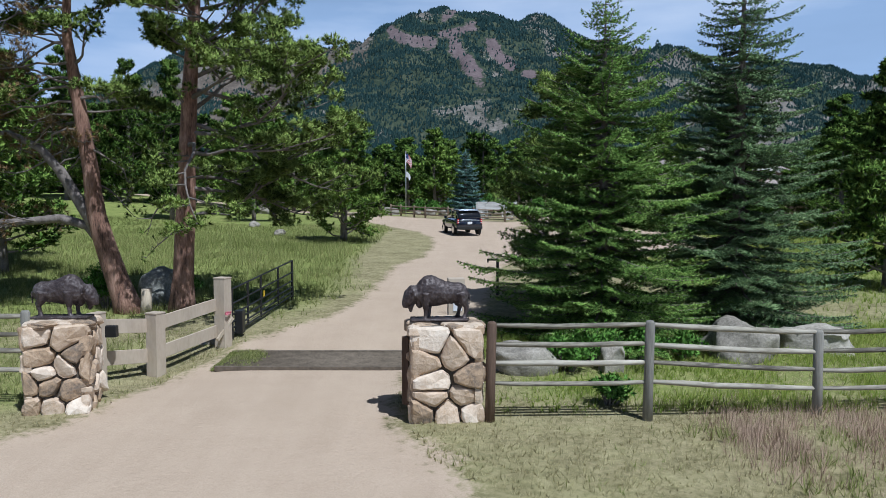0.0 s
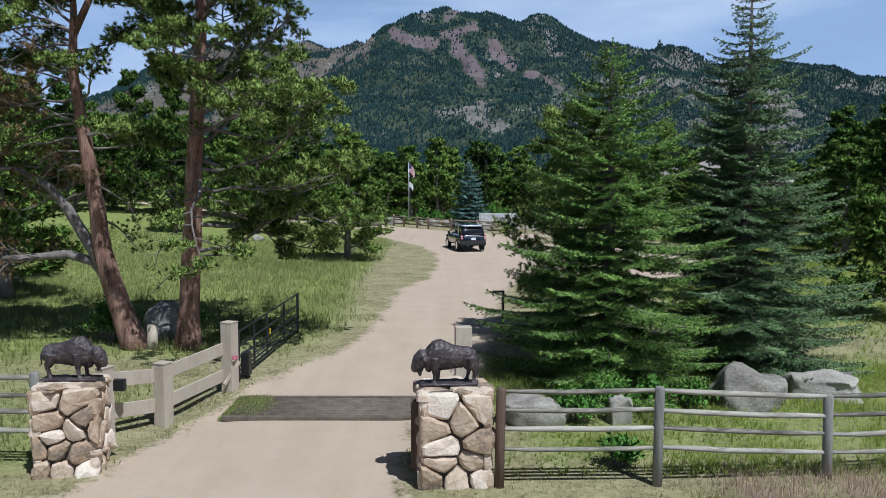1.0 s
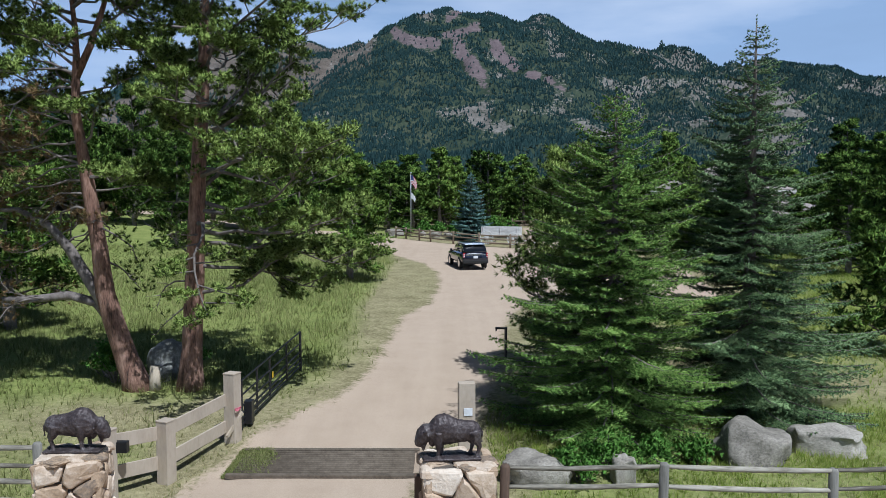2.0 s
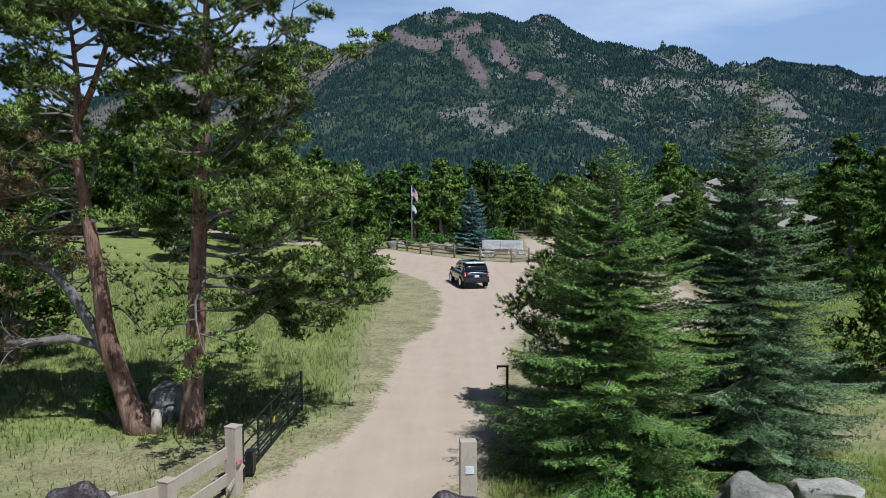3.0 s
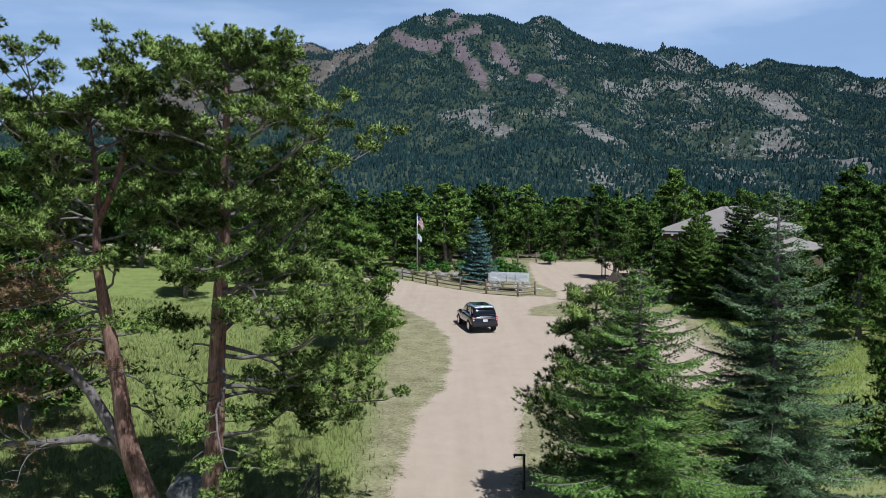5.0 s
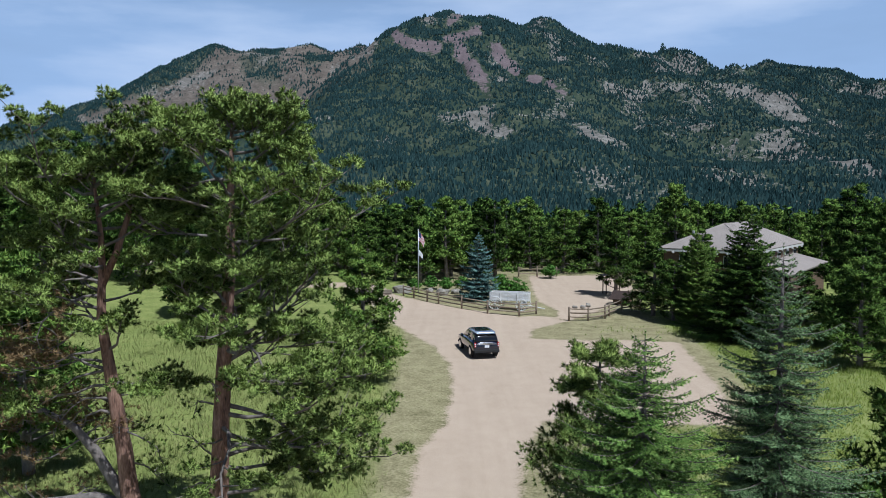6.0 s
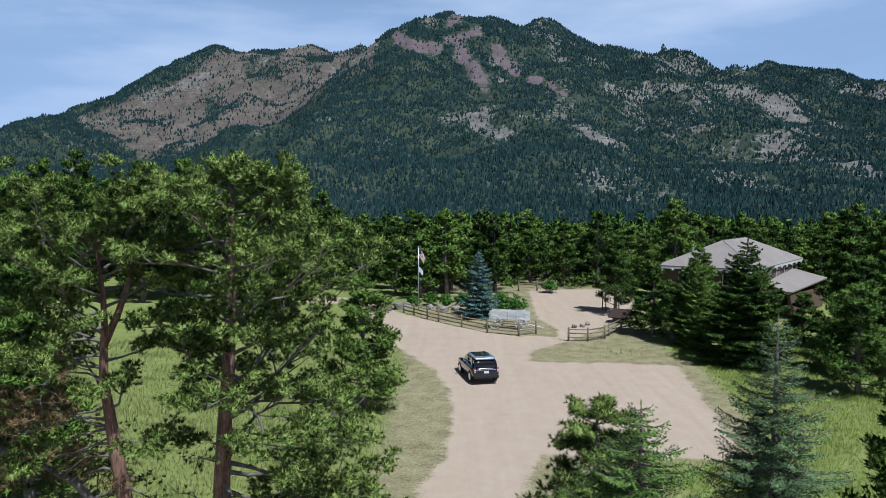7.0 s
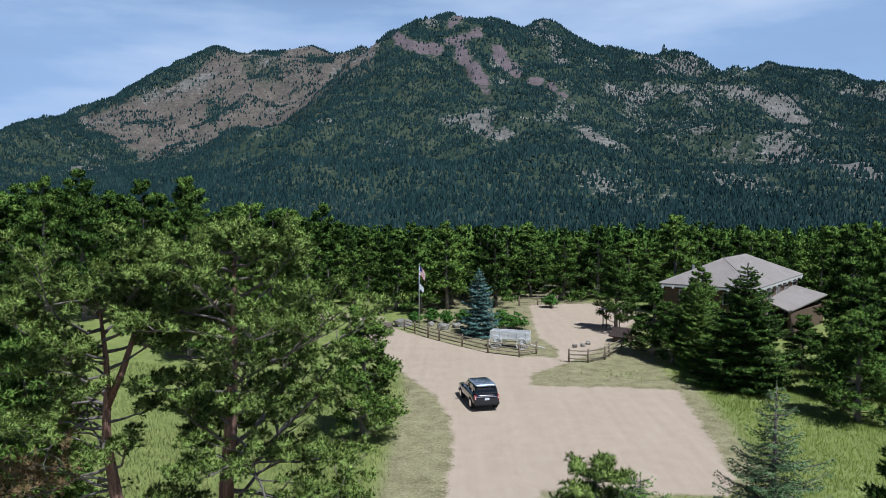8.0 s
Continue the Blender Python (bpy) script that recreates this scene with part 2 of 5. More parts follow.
def ground_material():
    m, nt, b = nodes_of("ground_cover")
    v = coords(nt)

    def at(name):
        a = nt.nodes.new("ShaderNodeAttribute")
        a.attribute_name = name
        return a.outputs["Fac"]
    n_big, n_mid, n_fine, n_grain = add_noise(nt, 0.12, 4, 0.6, v), add_noise(nt, 0.9, 5, 0.65, v), add_noise(nt, 7.0, 5, 0.7, v), add_noise(nt, 45.0, 3, 0.7, v)
    n_rut = add_noise(nt, 1.3, 4, 0.6, coords(nt, (1.0, 0.07, 1.0)))
    n_dust = add_math(nt, "ADD", add_math(nt, "MULTIPLY", n_rut, 0.22), add_math(nt, "ADD", add_math(nt, "MULTIPLY", n_mid, 0.22), add_math(nt, "MULTIPLY", n_grain, 0.56)))
    dirt_col = add_ramp(nt, n_dust,
                        [(0.28, (0.31, 0.232, 0.165)), (0.5, (0.44, 0.342, 0.255)), (0.72, (0.55, 0.44, 0.34))])
    dirt_col = add_mix(nt, add_math(nt, "MULTIPLY", n_big, 0.35), dirt_col, (0.52, 0.41, 0.31))
    grass_n = add_math(nt, "ADD", add_math(nt, "MULTIPLY", n_mid, 0.45), add_math(nt, "MULTIPLY", n_fine, 0.55))
    dry = add_ramp(nt, grass_n, [(0.33, (0.105, 0.094, 0.042)), (0.48, (0.25, 0.22, 0.118)), (0.66, (0.41, 0.355, 0.215))])
    lush = add_ramp(nt, grass_n, [(0.3, (0.085, 0.125, 0.024)), (0.5, (0.205, 0.24, 0.066)), (0.72, (0.35, 0.335, 0.135))])
    lush_f = add_math(nt, "ADD", at("lush"), add_math(nt, "MULTIPLY", add_math(nt, "SUBTRACT", n_mid, 0.5), 0.9), True)
    col = add_mix(nt, lush_f, dry, lush)
    edge = add_math(nt, "ADD", at("dirt"), add_math(nt, "MULTIPLY", add_math(nt, "SUBTRACT", add_math(nt, "ADD", add_math(nt, "MULTIPLY", n_fine, 0.5), add_math(nt, "MULTIPLY", n_mid, 0.5)), 0.5), 1.5))
    edge = add_ramp(nt, edge, [(0.4, (0, 0, 0)), (0.62, (1, 1, 1))])
    col = add_mix(nt, edge, col, dirt_col)
    f1, f2 = add_noise(nt, 0.02, 6, 0.65, v), add_noise(nt, 0.11, 4, 0.7, v)
    fn = add_math(nt, "ADD", add_math(nt, "MULTIPLY", f1, 0.5), add_math(nt, "MULTIPLY", f2, 0.5))
    floor = add_ramp(nt, fn, [(0.3, (0.018, 0.03, 0.022)), (0.5, (0.036, 0.052, 0.034)), (0.72, (0.11, 0.115, 0.075))])
    rock = add_ramp(nt, fn, [(0.3, (0.065, 0.06, 0.052)), (0.5, (0.145, 0.134, 0.12)), (0.7, (0.28, 0.26, 0.235))])
    scree = add_ramp(nt, fn, [(0.3, (0.082, 0.062, 0.066)), (0.5, (0.128, 0.10, 0.104)), (0.7, (0.185, 0.148, 0.15))])
    burn = add_ramp(nt, fn, [(0.3, (0.05, 0.045, 0.038)), (0.5, (0.112, 0.093, 0.078)), (0.7, (0.2, 0.168, 0.14))])
    rock_f = add_ramp(nt, add_math(nt, "ADD", at("rock"), add_math(nt, "MULTIPLY", add_math(nt, "SUBTRACT", f2, 0.5), 1.6)), [(0.42, (0, 0, 0)), (0.62, (1, 1, 1))])
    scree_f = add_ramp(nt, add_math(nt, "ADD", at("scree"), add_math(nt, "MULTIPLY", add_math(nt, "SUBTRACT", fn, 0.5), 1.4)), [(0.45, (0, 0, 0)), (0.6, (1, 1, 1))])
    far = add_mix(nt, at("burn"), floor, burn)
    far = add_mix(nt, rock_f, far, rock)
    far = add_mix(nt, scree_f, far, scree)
    col = add_mix(nt, at("far"), col, far)
    nt.links.new(col, b.inputs["Base Color"])
    b.inputs["Roughness"].default_value = 0.95
    b.inputs["Specular IOR Level"].default_value = 0.15
    add_bump(nt, b, add_math(nt, "ADD", n_fine, add_math(nt, "MULTIPLY", n_grain, 0.5)), 0.6, 0.04)
    return m


# ---- mesh helpers ----
class Geo:
    """Collects the corners and faces of one mesh."""

    def __init__(self):
        self.v, self.f, self.n = [], [], 0

    def add(self, verts, faces):
        verts = np.asarray(verts, float).reshape(-1, 3)
        self.v.append(verts)
        self.f.extend([tuple(int(i) + self.n for i in face) for face in faces])
        self.n += len(verts)
        return self

    def box(self, centre, size, turn=None, taper=1.0, bevel=0.0):
        bm = bmesh.new()
        bmesh.ops.create_cube(bm, size=1.0)
        for vert in bm.verts:
            k = taper if vert.co.z > 0 else 1.0
            vert.co = Vector((vert.co.x * size[0] * k, vert.co.y * size[1] * k, vert.co.z * size[2]))
        if bevel:
            bmesh.ops.bevel(bm, geom=bm.edges[:], offset=bevel, segments=2, affect="EDGES", profile=0.6)
        m = Matrix.Translation(centre) @ (turn.to_4x4() if turn is not None else Matrix())
        bm.transform(m)
        bm.verts.index_update()
        self.add([vert.co[:] for vert in bm.verts], [[vert.index for vert in face.verts] for face in bm.faces])
        bm.free()
        return self

    def tube(self, pts, radii, sides=7, rough=0.0, rng=None):
        pts = np.asarray(pts, float)
        radii = np.broadcast_to(np.asarray(radii, float), (len(pts),))
        ring, count = np.linspace(0, 2 * np.pi, sides, endpoint=False), len(pts)
        verts = []
        for i in range(count):
            d = pts[min(i + 1, count - 1)] - pts[max(i - 1, 0)]
            d = d / (np.linalg.norm(d) + 1e-9)
            ref = np.array([0, 0, 1.0]) if abs(d[2]) < 0.9 else np.array([1.0, 0, 0])
            a = np.cross(d, ref)
            a /= np.linalg.norm(a)
            b = np.cross(d, a)
            r = radii[i] * (1 + (rng.uniform(-rough, rough, sides) if rough else 0))
            verts.append(pts[i] + np.outer(np.cos(ring) * r, a) + np.outer(np.sin(ring) * r, b))
        faces = [(i * sides + j, i * sides + (j + 1) % sides, (i + 1) * sides + (j + 1) % sides, (i + 1) * sides + j)
                 for i in range(count - 1) for j in range(sides)]
        faces += [tuple(range(sides - 1, -1, -1)), tuple((count - 1) * sides + j for j in range(sides))]
        return self.add(np.concatenate(verts), faces)

    def mesh(self, name, smooth=False):
        me = bpy.data.meshes.new(name)
        me.from_pydata(np.concatenate(self.v).tolist(), [], self.f)
        bm = bmesh.new()
        bm.from_mesh(me)
        bmesh.ops.recalc_face_normals(bm, faces=bm.faces[:])
        bm.to_mesh(me)
        bm.free()
        if smooth:
            me.shade_smooth()
        return me


def triangles(name, verts, smooth=False, facing=None):
    """A mesh of loose triangles from an array of n x 3 corners."""
    if isinstance(verts, tuple):
        verts, facing = verts
    verts = np.ascontiguousarray(verts, np.float32).reshape(-1, 3)
    if facing is not None:
        t = verts.reshape(-1, 3, 3)
        back = (np.cross(t[:, 1] - t[:, 0], t[:, 2] - t[:, 0]) * facing).sum(1) < 0
        t[back] = t[back][:, ::-1]
    me = bpy.data.meshes.new(name)
    count = len(verts) // 3
    me.vertices.add(count * 3)
    me.vertices.foreach_set("co", verts.ravel())
    me.loops.add(count * 3)
    me.loops.foreach_set("vertex_index", np.arange(count * 3, dtype=np.int32))
    me.polygons.add(count)
    me.polygons.foreach_set("loop_start", np.arange(0, count * 3, 3, dtype=np.int32))
    me.update(calc_edges=True)
    if facing is not None:
        me.shade_smooth()
        me.normals_split_custom_set_from_vertices(np.repeat(facing, 3, 0).astype(np.float32))
    return me


def joined(*sets):
    return np.concatenate([s[0] for s in sets]), np.concatenate([s[1] for s in sets])


def part(name, source, material, parent=None, label="", smooth=False):
    me = source.mesh(name, smooth) if isinstance(source, Geo) else source
    if not me.materials:
        me.materials.append(material)
    ob = new(name, me)
    if parent is not None:
        ob.parent = parent
    return tagged(ob, label)


def thing(name, m, label, category, group="", kind=""):
    ob = new(name)
    ob.empty_display_size = 0.2
    ob.matrix_world = m
    return tagged(ob, label, category, group, kind)


def unit(a):
    return a / (np.linalg.norm(a, axis=-1, keepdims=True) + 1e-9)


def blades(pos, way, length, width, count, rng, scatter=0.8, up=0.35):
    """Thin triangular needles or grass blades that fan out from each place along its way, with the facing of the clump they belong to."""
    pos, way = np.repeat(pos, count, 0), np.repeat(way, count, 0)
    d = unit(way + rng.normal(0, scatter, pos.shape))
    ln = np.repeat(np.broadcast_to(length, (len(pos) // count,)), count)[:, None] * rng.uniform(0.6, 1.15, (len(pos), 1))
    facing = unit(unit(way) + 0.55 * d + np.array([0, 0, up]))
    # each blade lies with its flat side towards the facing of its clump, more or less
    side = unit(np.cross(d, facing + rng.normal(0, 0.4, pos.shape))) * width * rng.uniform(0.7, 1.3, (len(pos), 1))
    return np.stack([pos - side, pos + side, pos + d * ln], 1).reshape(-1, 3), facing


def value_noise(x, y, scale, seed=0):
    x, y = np.asarray(x) / scale, np.asarray(y) / scale
    i, j = np.floor(x).astype(np.int64), np.floor(y).astype(np.int64)
    u, v = x - i, y - j
    u, v = u * u * (3 - 2 * u), v * v * (3 - 2 * v)

    def lattice(a, b):
        h = (a * 374761393 + b * 668265263 + seed * 974711) & 0x7FFFFFFF
        h = ((h ^ (h >> 13)) * 1274126177) & 0x7FFFFFFF
        return ((h ^ (h >> 16)) & 0xFFFF) / 65535.0
    return (lattice(i, j) * (1 - u) + lattice(i + 1, j) * u) * (1 - v) + (lattice(i, j + 1) * (1 - u) + lattice(i + 1, j + 1) * u) * v


def fbm(x, y, scale, octaves=4, seed=0):
    total, amp, norm = 0.0, 1.0, 0.0
    for k in range(octaves):
        total, norm = total + amp * (value_noise(x, y, scale / 2 ** k, seed + k) - 0.5), norm + amp
        amp *= 0.5
    return total / norm * 2


def step(a, b, x):
    k = np.clip((np.asarray(x, float) - a) / (b - a), 0, 1)
    return k * k * (3 - 2 * k)


# ---- terrain ----
# summits and shoulders of the hills: x, y, height, reach across, reach along
SUMMITS = [(-10, 2650, 655, 430, 900), (160, 2700, 612, 420, 800), (335, 2750, 642, 400, 850), (-185, 2600, 560, 330, 800),
           (560, 2900, 572, 560, 900), (830, 3000, 548, 620, 1000), (1230, 3100, 548, 700, 1100), (1600, 3100, 468, 650, 1000),
           (1980, 3300, 545, 500, 900), (-1010, 3400, 682, 600, 900), (-800, 3430, 640, 500, 900), (-600, 3450, 690, 560, 900),
           (-380, 3350, 690, 430, 800), (-1165, 2250, 226, 330, 700), (-1600, 2900, 290, 500, 800), (-250, 2150, 190, 420, 600),
           (700, 2300, 300, 700, 800), (1350, 2400, 260, 800, 800), (812, 2950, 575, 70, 200)]
RISE_Y = (-300, -60, -20, 8, 13, 18, 24, 40, 70, 100, 140, 300, 700, 1200, 5000)
RISE_Z = (-3, -1, -0.4, 0.05, 0.12, 0.04, 0.35, 0.8, 1.5, 2.1, 2.0, -6, -30, -25, -25)


def hills(x, y):
    total = 0.0
    for px, py, h, rx, ry in SUMMITS:
        d = np.sqrt(((x - px) / rx) ** 2 + ((y - py) / ry) ** 2)
        total = total + (h * np.exp(-0.9 * d ** 1.35)) ** 7
    h = total ** (1 / 7) * step(450, 1200, y)
    k = step(0, 160, h)
    ridged = 1 - 2 * np.abs(fbm(x, y, 420, 4, 5))
    k = k * (1 - 0.55 * step(480, 640, h))
    return h + k * (ridged * 62 - 36 + fbm(x, y, 140, 4, 9) * 46)


def height(x, y):
    x, y = np.asarray(x, float), np.asarray(y, float)
    z = sum(np.interp(y + d, RISE_Y, RISE_Z) for d in (-3, -1.5, 0, 1.5, 3)) / 5
    z = z + fbm(x, y, 9, 3, 2) * 0.07 + step(3, 12, np.abs(x + 1)) * fbm(x, y, 4, 3, 3) * 0.06
    z = z + step(-14, -45, x) * step(30, 90, y) * step(400, 200, y) * 2.2
    z = z - 0.2 * np.exp(-(((x + 6.4) / 1.0) ** 2 + ((y - 17.3) / 2.0) ** 2))
    return z + hills(x, y)


def ground_z(x, y):
    return float(height(np.array([x]), np.array([y]))[0])


ROAD = [(-40, -8), (-13, 6), (-7.4, 11.2), (-6.3, 13.2), (-6.0, 16), (-5.3, 18.7), (-5.1, 20.1), (-3.6, 22.6), (-2.8, 26), (-2.25, 35.8),
        (-1.05, 40), (-0.65, 46), (-0.8, 52.7), (-1.9, 58.3), (-3.5, 62), (-6.2, 69), (-10.8, 85), (-14, 93), (-9, 93), (-6.4, 84.2), (-3, 79.8),
        (0.5, 75.4), (5.75, 71), (8, 71.5), (10, 69), (6.4, 65), (5.7, 61.2), (12.9, 60.8), (17.2, 60), (16.2, 50.4), (15, 42.6), (14, 39.8),
        (4.2, 40.2), (2.75, 36), (1.9, 28.7), (1.3, 24), (0.8, 21), (-0.5, 18.8), (-0.9, 14.5), (-0.8, 12.9), (-0.2, 11.3), (0.5, 9.6), (3, 6), (40, -8)]
PLAZA = [(9.0, 70.5), (9.8, 74), (8.6, 80), (9, 90), (10, 103), (22, 104), (21, 90), (16.5, 80), (13.5, 74), (10, 69)]
TRACK = [(-14, 90), (-28, 92), (-48, 104), (-75, 112), (-75, 120), (-46, 112), (-28, 99), (-13, 95)]
ISLAND = [(5.8, 61.4), (6.6, 65), (10.2, 68.6), (13.5, 72), (18, 70), (18.5, 63), (17.2, 60.3), (12.9, 61)]


def inside(poly, x, y):
    """The distance to the outline of a plan shape: plus inside it, minus outside."""
    best, hit = np.full(x.shape, 1e9), np.zeros(x.shape, bool)
    for (ax, ay), (bx, by) in zip(poly, poly[1:] + poly[:1]):
        dx, dy = bx - ax, by - ay
        k = np.clip(((x - ax) * dx + (y - ay) * dy) / (dx * dx + dy * dy), 0, 1)
        best = np.minimum(best, np.hypot(x - ax - k * dx, y - ay - k * dy))
        cross = (ay > y) != (by > y)
        with np.errstate(divide="ignore", invalid="ignore"):
            hit ^= cross & (x < ax + (y - ay) * dx / (dy if dy else 1e-9))
    return np.where(hit, best, -best)


def dirt_at(x, y):
    d = np.maximum(np.maximum(inside(ROAD, x, y), inside(PLAZA, x, y)), inside(TRACK, x, y))
    return d


def lush_at(x, y):
    """How green the grass stands: the meadows left and right of the drive, not the mown verge before the fence."""
    k = step(20, 27, y) * step(-3.0, -5.5, x) + step(22, 30, y) * step(8, 11, x) * step(64, 58, y) + step(56, 66, y) * step(17, 19, x)
    k = k + step(-6.8, -8, x) * 0.8 * step(12.5, 14.5, y) + 0.85 * step(13.6, 15, y) * step(0.8, 2.2, x) * step(24, 21, y) + step(60, 75, y) * step(-10, -14, x)
    k = k - 0.75 * np.exp(-(((x + 9.5) / 4.0) ** 2 + ((y - 21.5) / 2.4) ** 2)) - 0.5 * np.exp(-(((x - 2) / 4.0) ** 2 + ((y - 78) / 6) ** 2))
    k = k - 0.6 * np.exp(-((x + 3.2 - (y - 45) * 0.03) / 1.3) ** 2) * step(34, 40, y) * step(66, 60, y)
    near = (y > 20) & (y < 110) & (np.abs(x) < 60)
    edge = np.full(np.shape(x), -9.0)
    edge[near] = dirt_at(x[near], y[near])
    k = k - 0.55 * np.exp(-(edge / 1.1) ** 2) * step(30, 38, y)
    k = k - 1.0 * np.exp(-((edge + 0.9) / 1.1) ** 2) * step(10, 14, x) * step(38, 44, y)
    return np.clip(k + fbm(x, y, 7, 3, 21) * 0.3, 0, 1)


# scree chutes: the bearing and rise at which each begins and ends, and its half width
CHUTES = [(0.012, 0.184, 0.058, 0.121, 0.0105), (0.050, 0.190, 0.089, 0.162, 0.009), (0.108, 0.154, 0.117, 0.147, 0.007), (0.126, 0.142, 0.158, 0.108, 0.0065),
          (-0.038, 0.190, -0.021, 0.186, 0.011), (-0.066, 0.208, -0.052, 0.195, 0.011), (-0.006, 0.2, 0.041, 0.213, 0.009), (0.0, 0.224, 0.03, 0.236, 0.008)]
# bare outcrops: bearing, rise, half breadth, half height
OUTCROPS = [(0.248, 0.130, 0.018, 0.015), (0.322, 0.120, 0.034, 0.010), (0.152, 0.224, 0.018, 0.007), (0.148, 0.172, 0.012, 0.012), (0.200, 0.070, 0.050, 0.026),
            (0.062, 0.100, 0.040, 0.018), (-0.085, 0.076, 0.040, 0.022), (-0.456, 0.036, 0.036, 0.014), (-0.090, -0.012, 0.075, 0.010), (0.066, -0.016, 0.060, 0.014),
            (0.350, 0.068, 0.030, 0.010), (0.420, 0.130, 0.060, 0.018), (0.480, 0.090, 0.050, 0.020), (0.045, 0.030, 0.030, 0.012), (0.300, 0.165, 0.05, 0.008)]


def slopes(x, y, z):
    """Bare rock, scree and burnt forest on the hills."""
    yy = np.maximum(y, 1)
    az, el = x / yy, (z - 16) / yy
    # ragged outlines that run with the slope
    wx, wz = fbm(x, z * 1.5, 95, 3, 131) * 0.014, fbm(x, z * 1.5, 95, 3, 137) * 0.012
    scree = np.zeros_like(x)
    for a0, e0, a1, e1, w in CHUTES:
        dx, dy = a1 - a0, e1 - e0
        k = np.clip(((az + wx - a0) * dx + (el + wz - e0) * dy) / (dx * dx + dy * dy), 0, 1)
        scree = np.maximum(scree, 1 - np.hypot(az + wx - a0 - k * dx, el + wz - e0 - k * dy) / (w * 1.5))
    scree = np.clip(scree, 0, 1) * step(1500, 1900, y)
    bare = np.zeros_like(x)
    for a0, e0, ra, re in OUTCROPS:
        d = np.hypot((az + wx - a0) / ra, (el + wz - e0) / re)
        bare = np.maximum(bare, step(1.25, 0.55, d))
    speck = fbm(x, z * 1.4, 60, 3, 37)
    rock = 0.06 + 0.10 * step(0.05, 0.14, el) + 0.42 * fbm(x, z * 1.2, 190, 3, 31) + 0.75 * speck + 0.10 * step(0.10, 0.18, az) + bare * (0.32 + 0.6 * speck + 0.5 * step(0.03, 0.0, el))
    rock = rock + 0.35 * step(0.205, 0.235, el)
    rock = np.clip(rock, 0, 1) * step(650, 1100, y)
    foot = np.interp(az, (-0.60, -0.47, -0.39, -0.316, -0.22, -0.114, -0.098, -0.09), (0.2, 0.090, 0.052, 0.066, 0.052, 0.098, 0.150, 0.3))
    burn = step(-0.006, 0.008, el - foot + 0.6 * wz + 0.5 * wx) * step(1900, 2300, y)
    crest = np.interp(az, (-0.45, -0.418, -0.33, -0.30, -0.28), (0.104, 0.121, 0.158, 0.19, 0.3))
    burn = burn * (1 - 0.9 * step(-0.004, 0.004, el - crest + wz))
    for a0, e0, ra, re in ((-0.238, 0.168, 0.030, 0.026), (-0.308, 0.118, 0.011, 0.020), (-0.17, 0.176, 0.02, 0.012)):
        burn = burn * (1 - 0.62 * step(1.2, 0.6, np.hypot((az + wx - a0) / ra, (el + wz - e0) / re)))
    return rock, scree, np.clip(burn, 0, 1)


def build_ground():
    ys = [-300.0, -160.0, -90.0, -50.0, -25.0]
    y = -12.0
    while y < 4700:
        ys.append(y)
        y += 0.42 if y < 66 else 0.42 + (y - 66) * 0.0122
    ys = np.array(ys)
    cols = 400
    s = np.linspace(-1, 1, cols)
    s = np.sign(s) * (0.45 * np.abs(s) + 0.55 * np.abs(s) ** 2)
    half = 75 + 0.70 * np.maximum(ys, 0) + np.where(ys < -20, -ys, 0)
    x, yy = half[:, None] * s[None, :], np.repeat(ys[:, None], cols, 1)
    x, yy = x.ravel(), yy.ravel()
    z = height(x, yy)
    dirt = np.full(x.shape, -9.0)
    near = (yy < 130) & (np.abs(x) < 90)
    dirt[near] = dirt_at(x[near], yy[near])
    z = z - step(-0.4, 0.6, dirt) * 0.05
    pit = (x > -5.05) & (x < -0.9) & (yy > 17.0) & (yy < 18.6)
    z = np.where(pit, z - 0.12, z)
    rows = len(ys)
    i, j = np.meshgrid(np.arange(rows - 1), np.arange(cols - 1), indexing="ij")
    a = (i * cols + j).ravel()
    faces = np.stack([a, a + 1, a + cols + 1, a + cols], 1).astype(np.int32)
    me = bpy.data.meshes.new("ground")
    me.vertices.add(len(x))
    me.vertices.foreach_set("co", np.stack([x, yy, z], 1).astype(np.float32).ravel())
    me.loops.add(faces.size)
    me.loops.foreach_set("vertex_index", faces.ravel())
    me.polygons.add(len(faces))
    me.polygons.foreach_set("loop_start", np.arange(0, faces.size, 4, dtype=np.int32))
    me.update(calc_edges=True)
    me.shade_smooth()
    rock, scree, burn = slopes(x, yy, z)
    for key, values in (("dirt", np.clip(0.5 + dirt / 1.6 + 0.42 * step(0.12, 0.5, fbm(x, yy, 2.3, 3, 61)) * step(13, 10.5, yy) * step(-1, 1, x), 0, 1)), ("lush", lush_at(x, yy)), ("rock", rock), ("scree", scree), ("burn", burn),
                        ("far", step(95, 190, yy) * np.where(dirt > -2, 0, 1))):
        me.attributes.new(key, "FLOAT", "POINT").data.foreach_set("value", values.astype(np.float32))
    me.materials.append(ground_material())
    return tagged(new("ground", me), "dirt drive between dry verge, green meadow and distant wooded hills", "ground", kind="structure")


ground = build_ground()


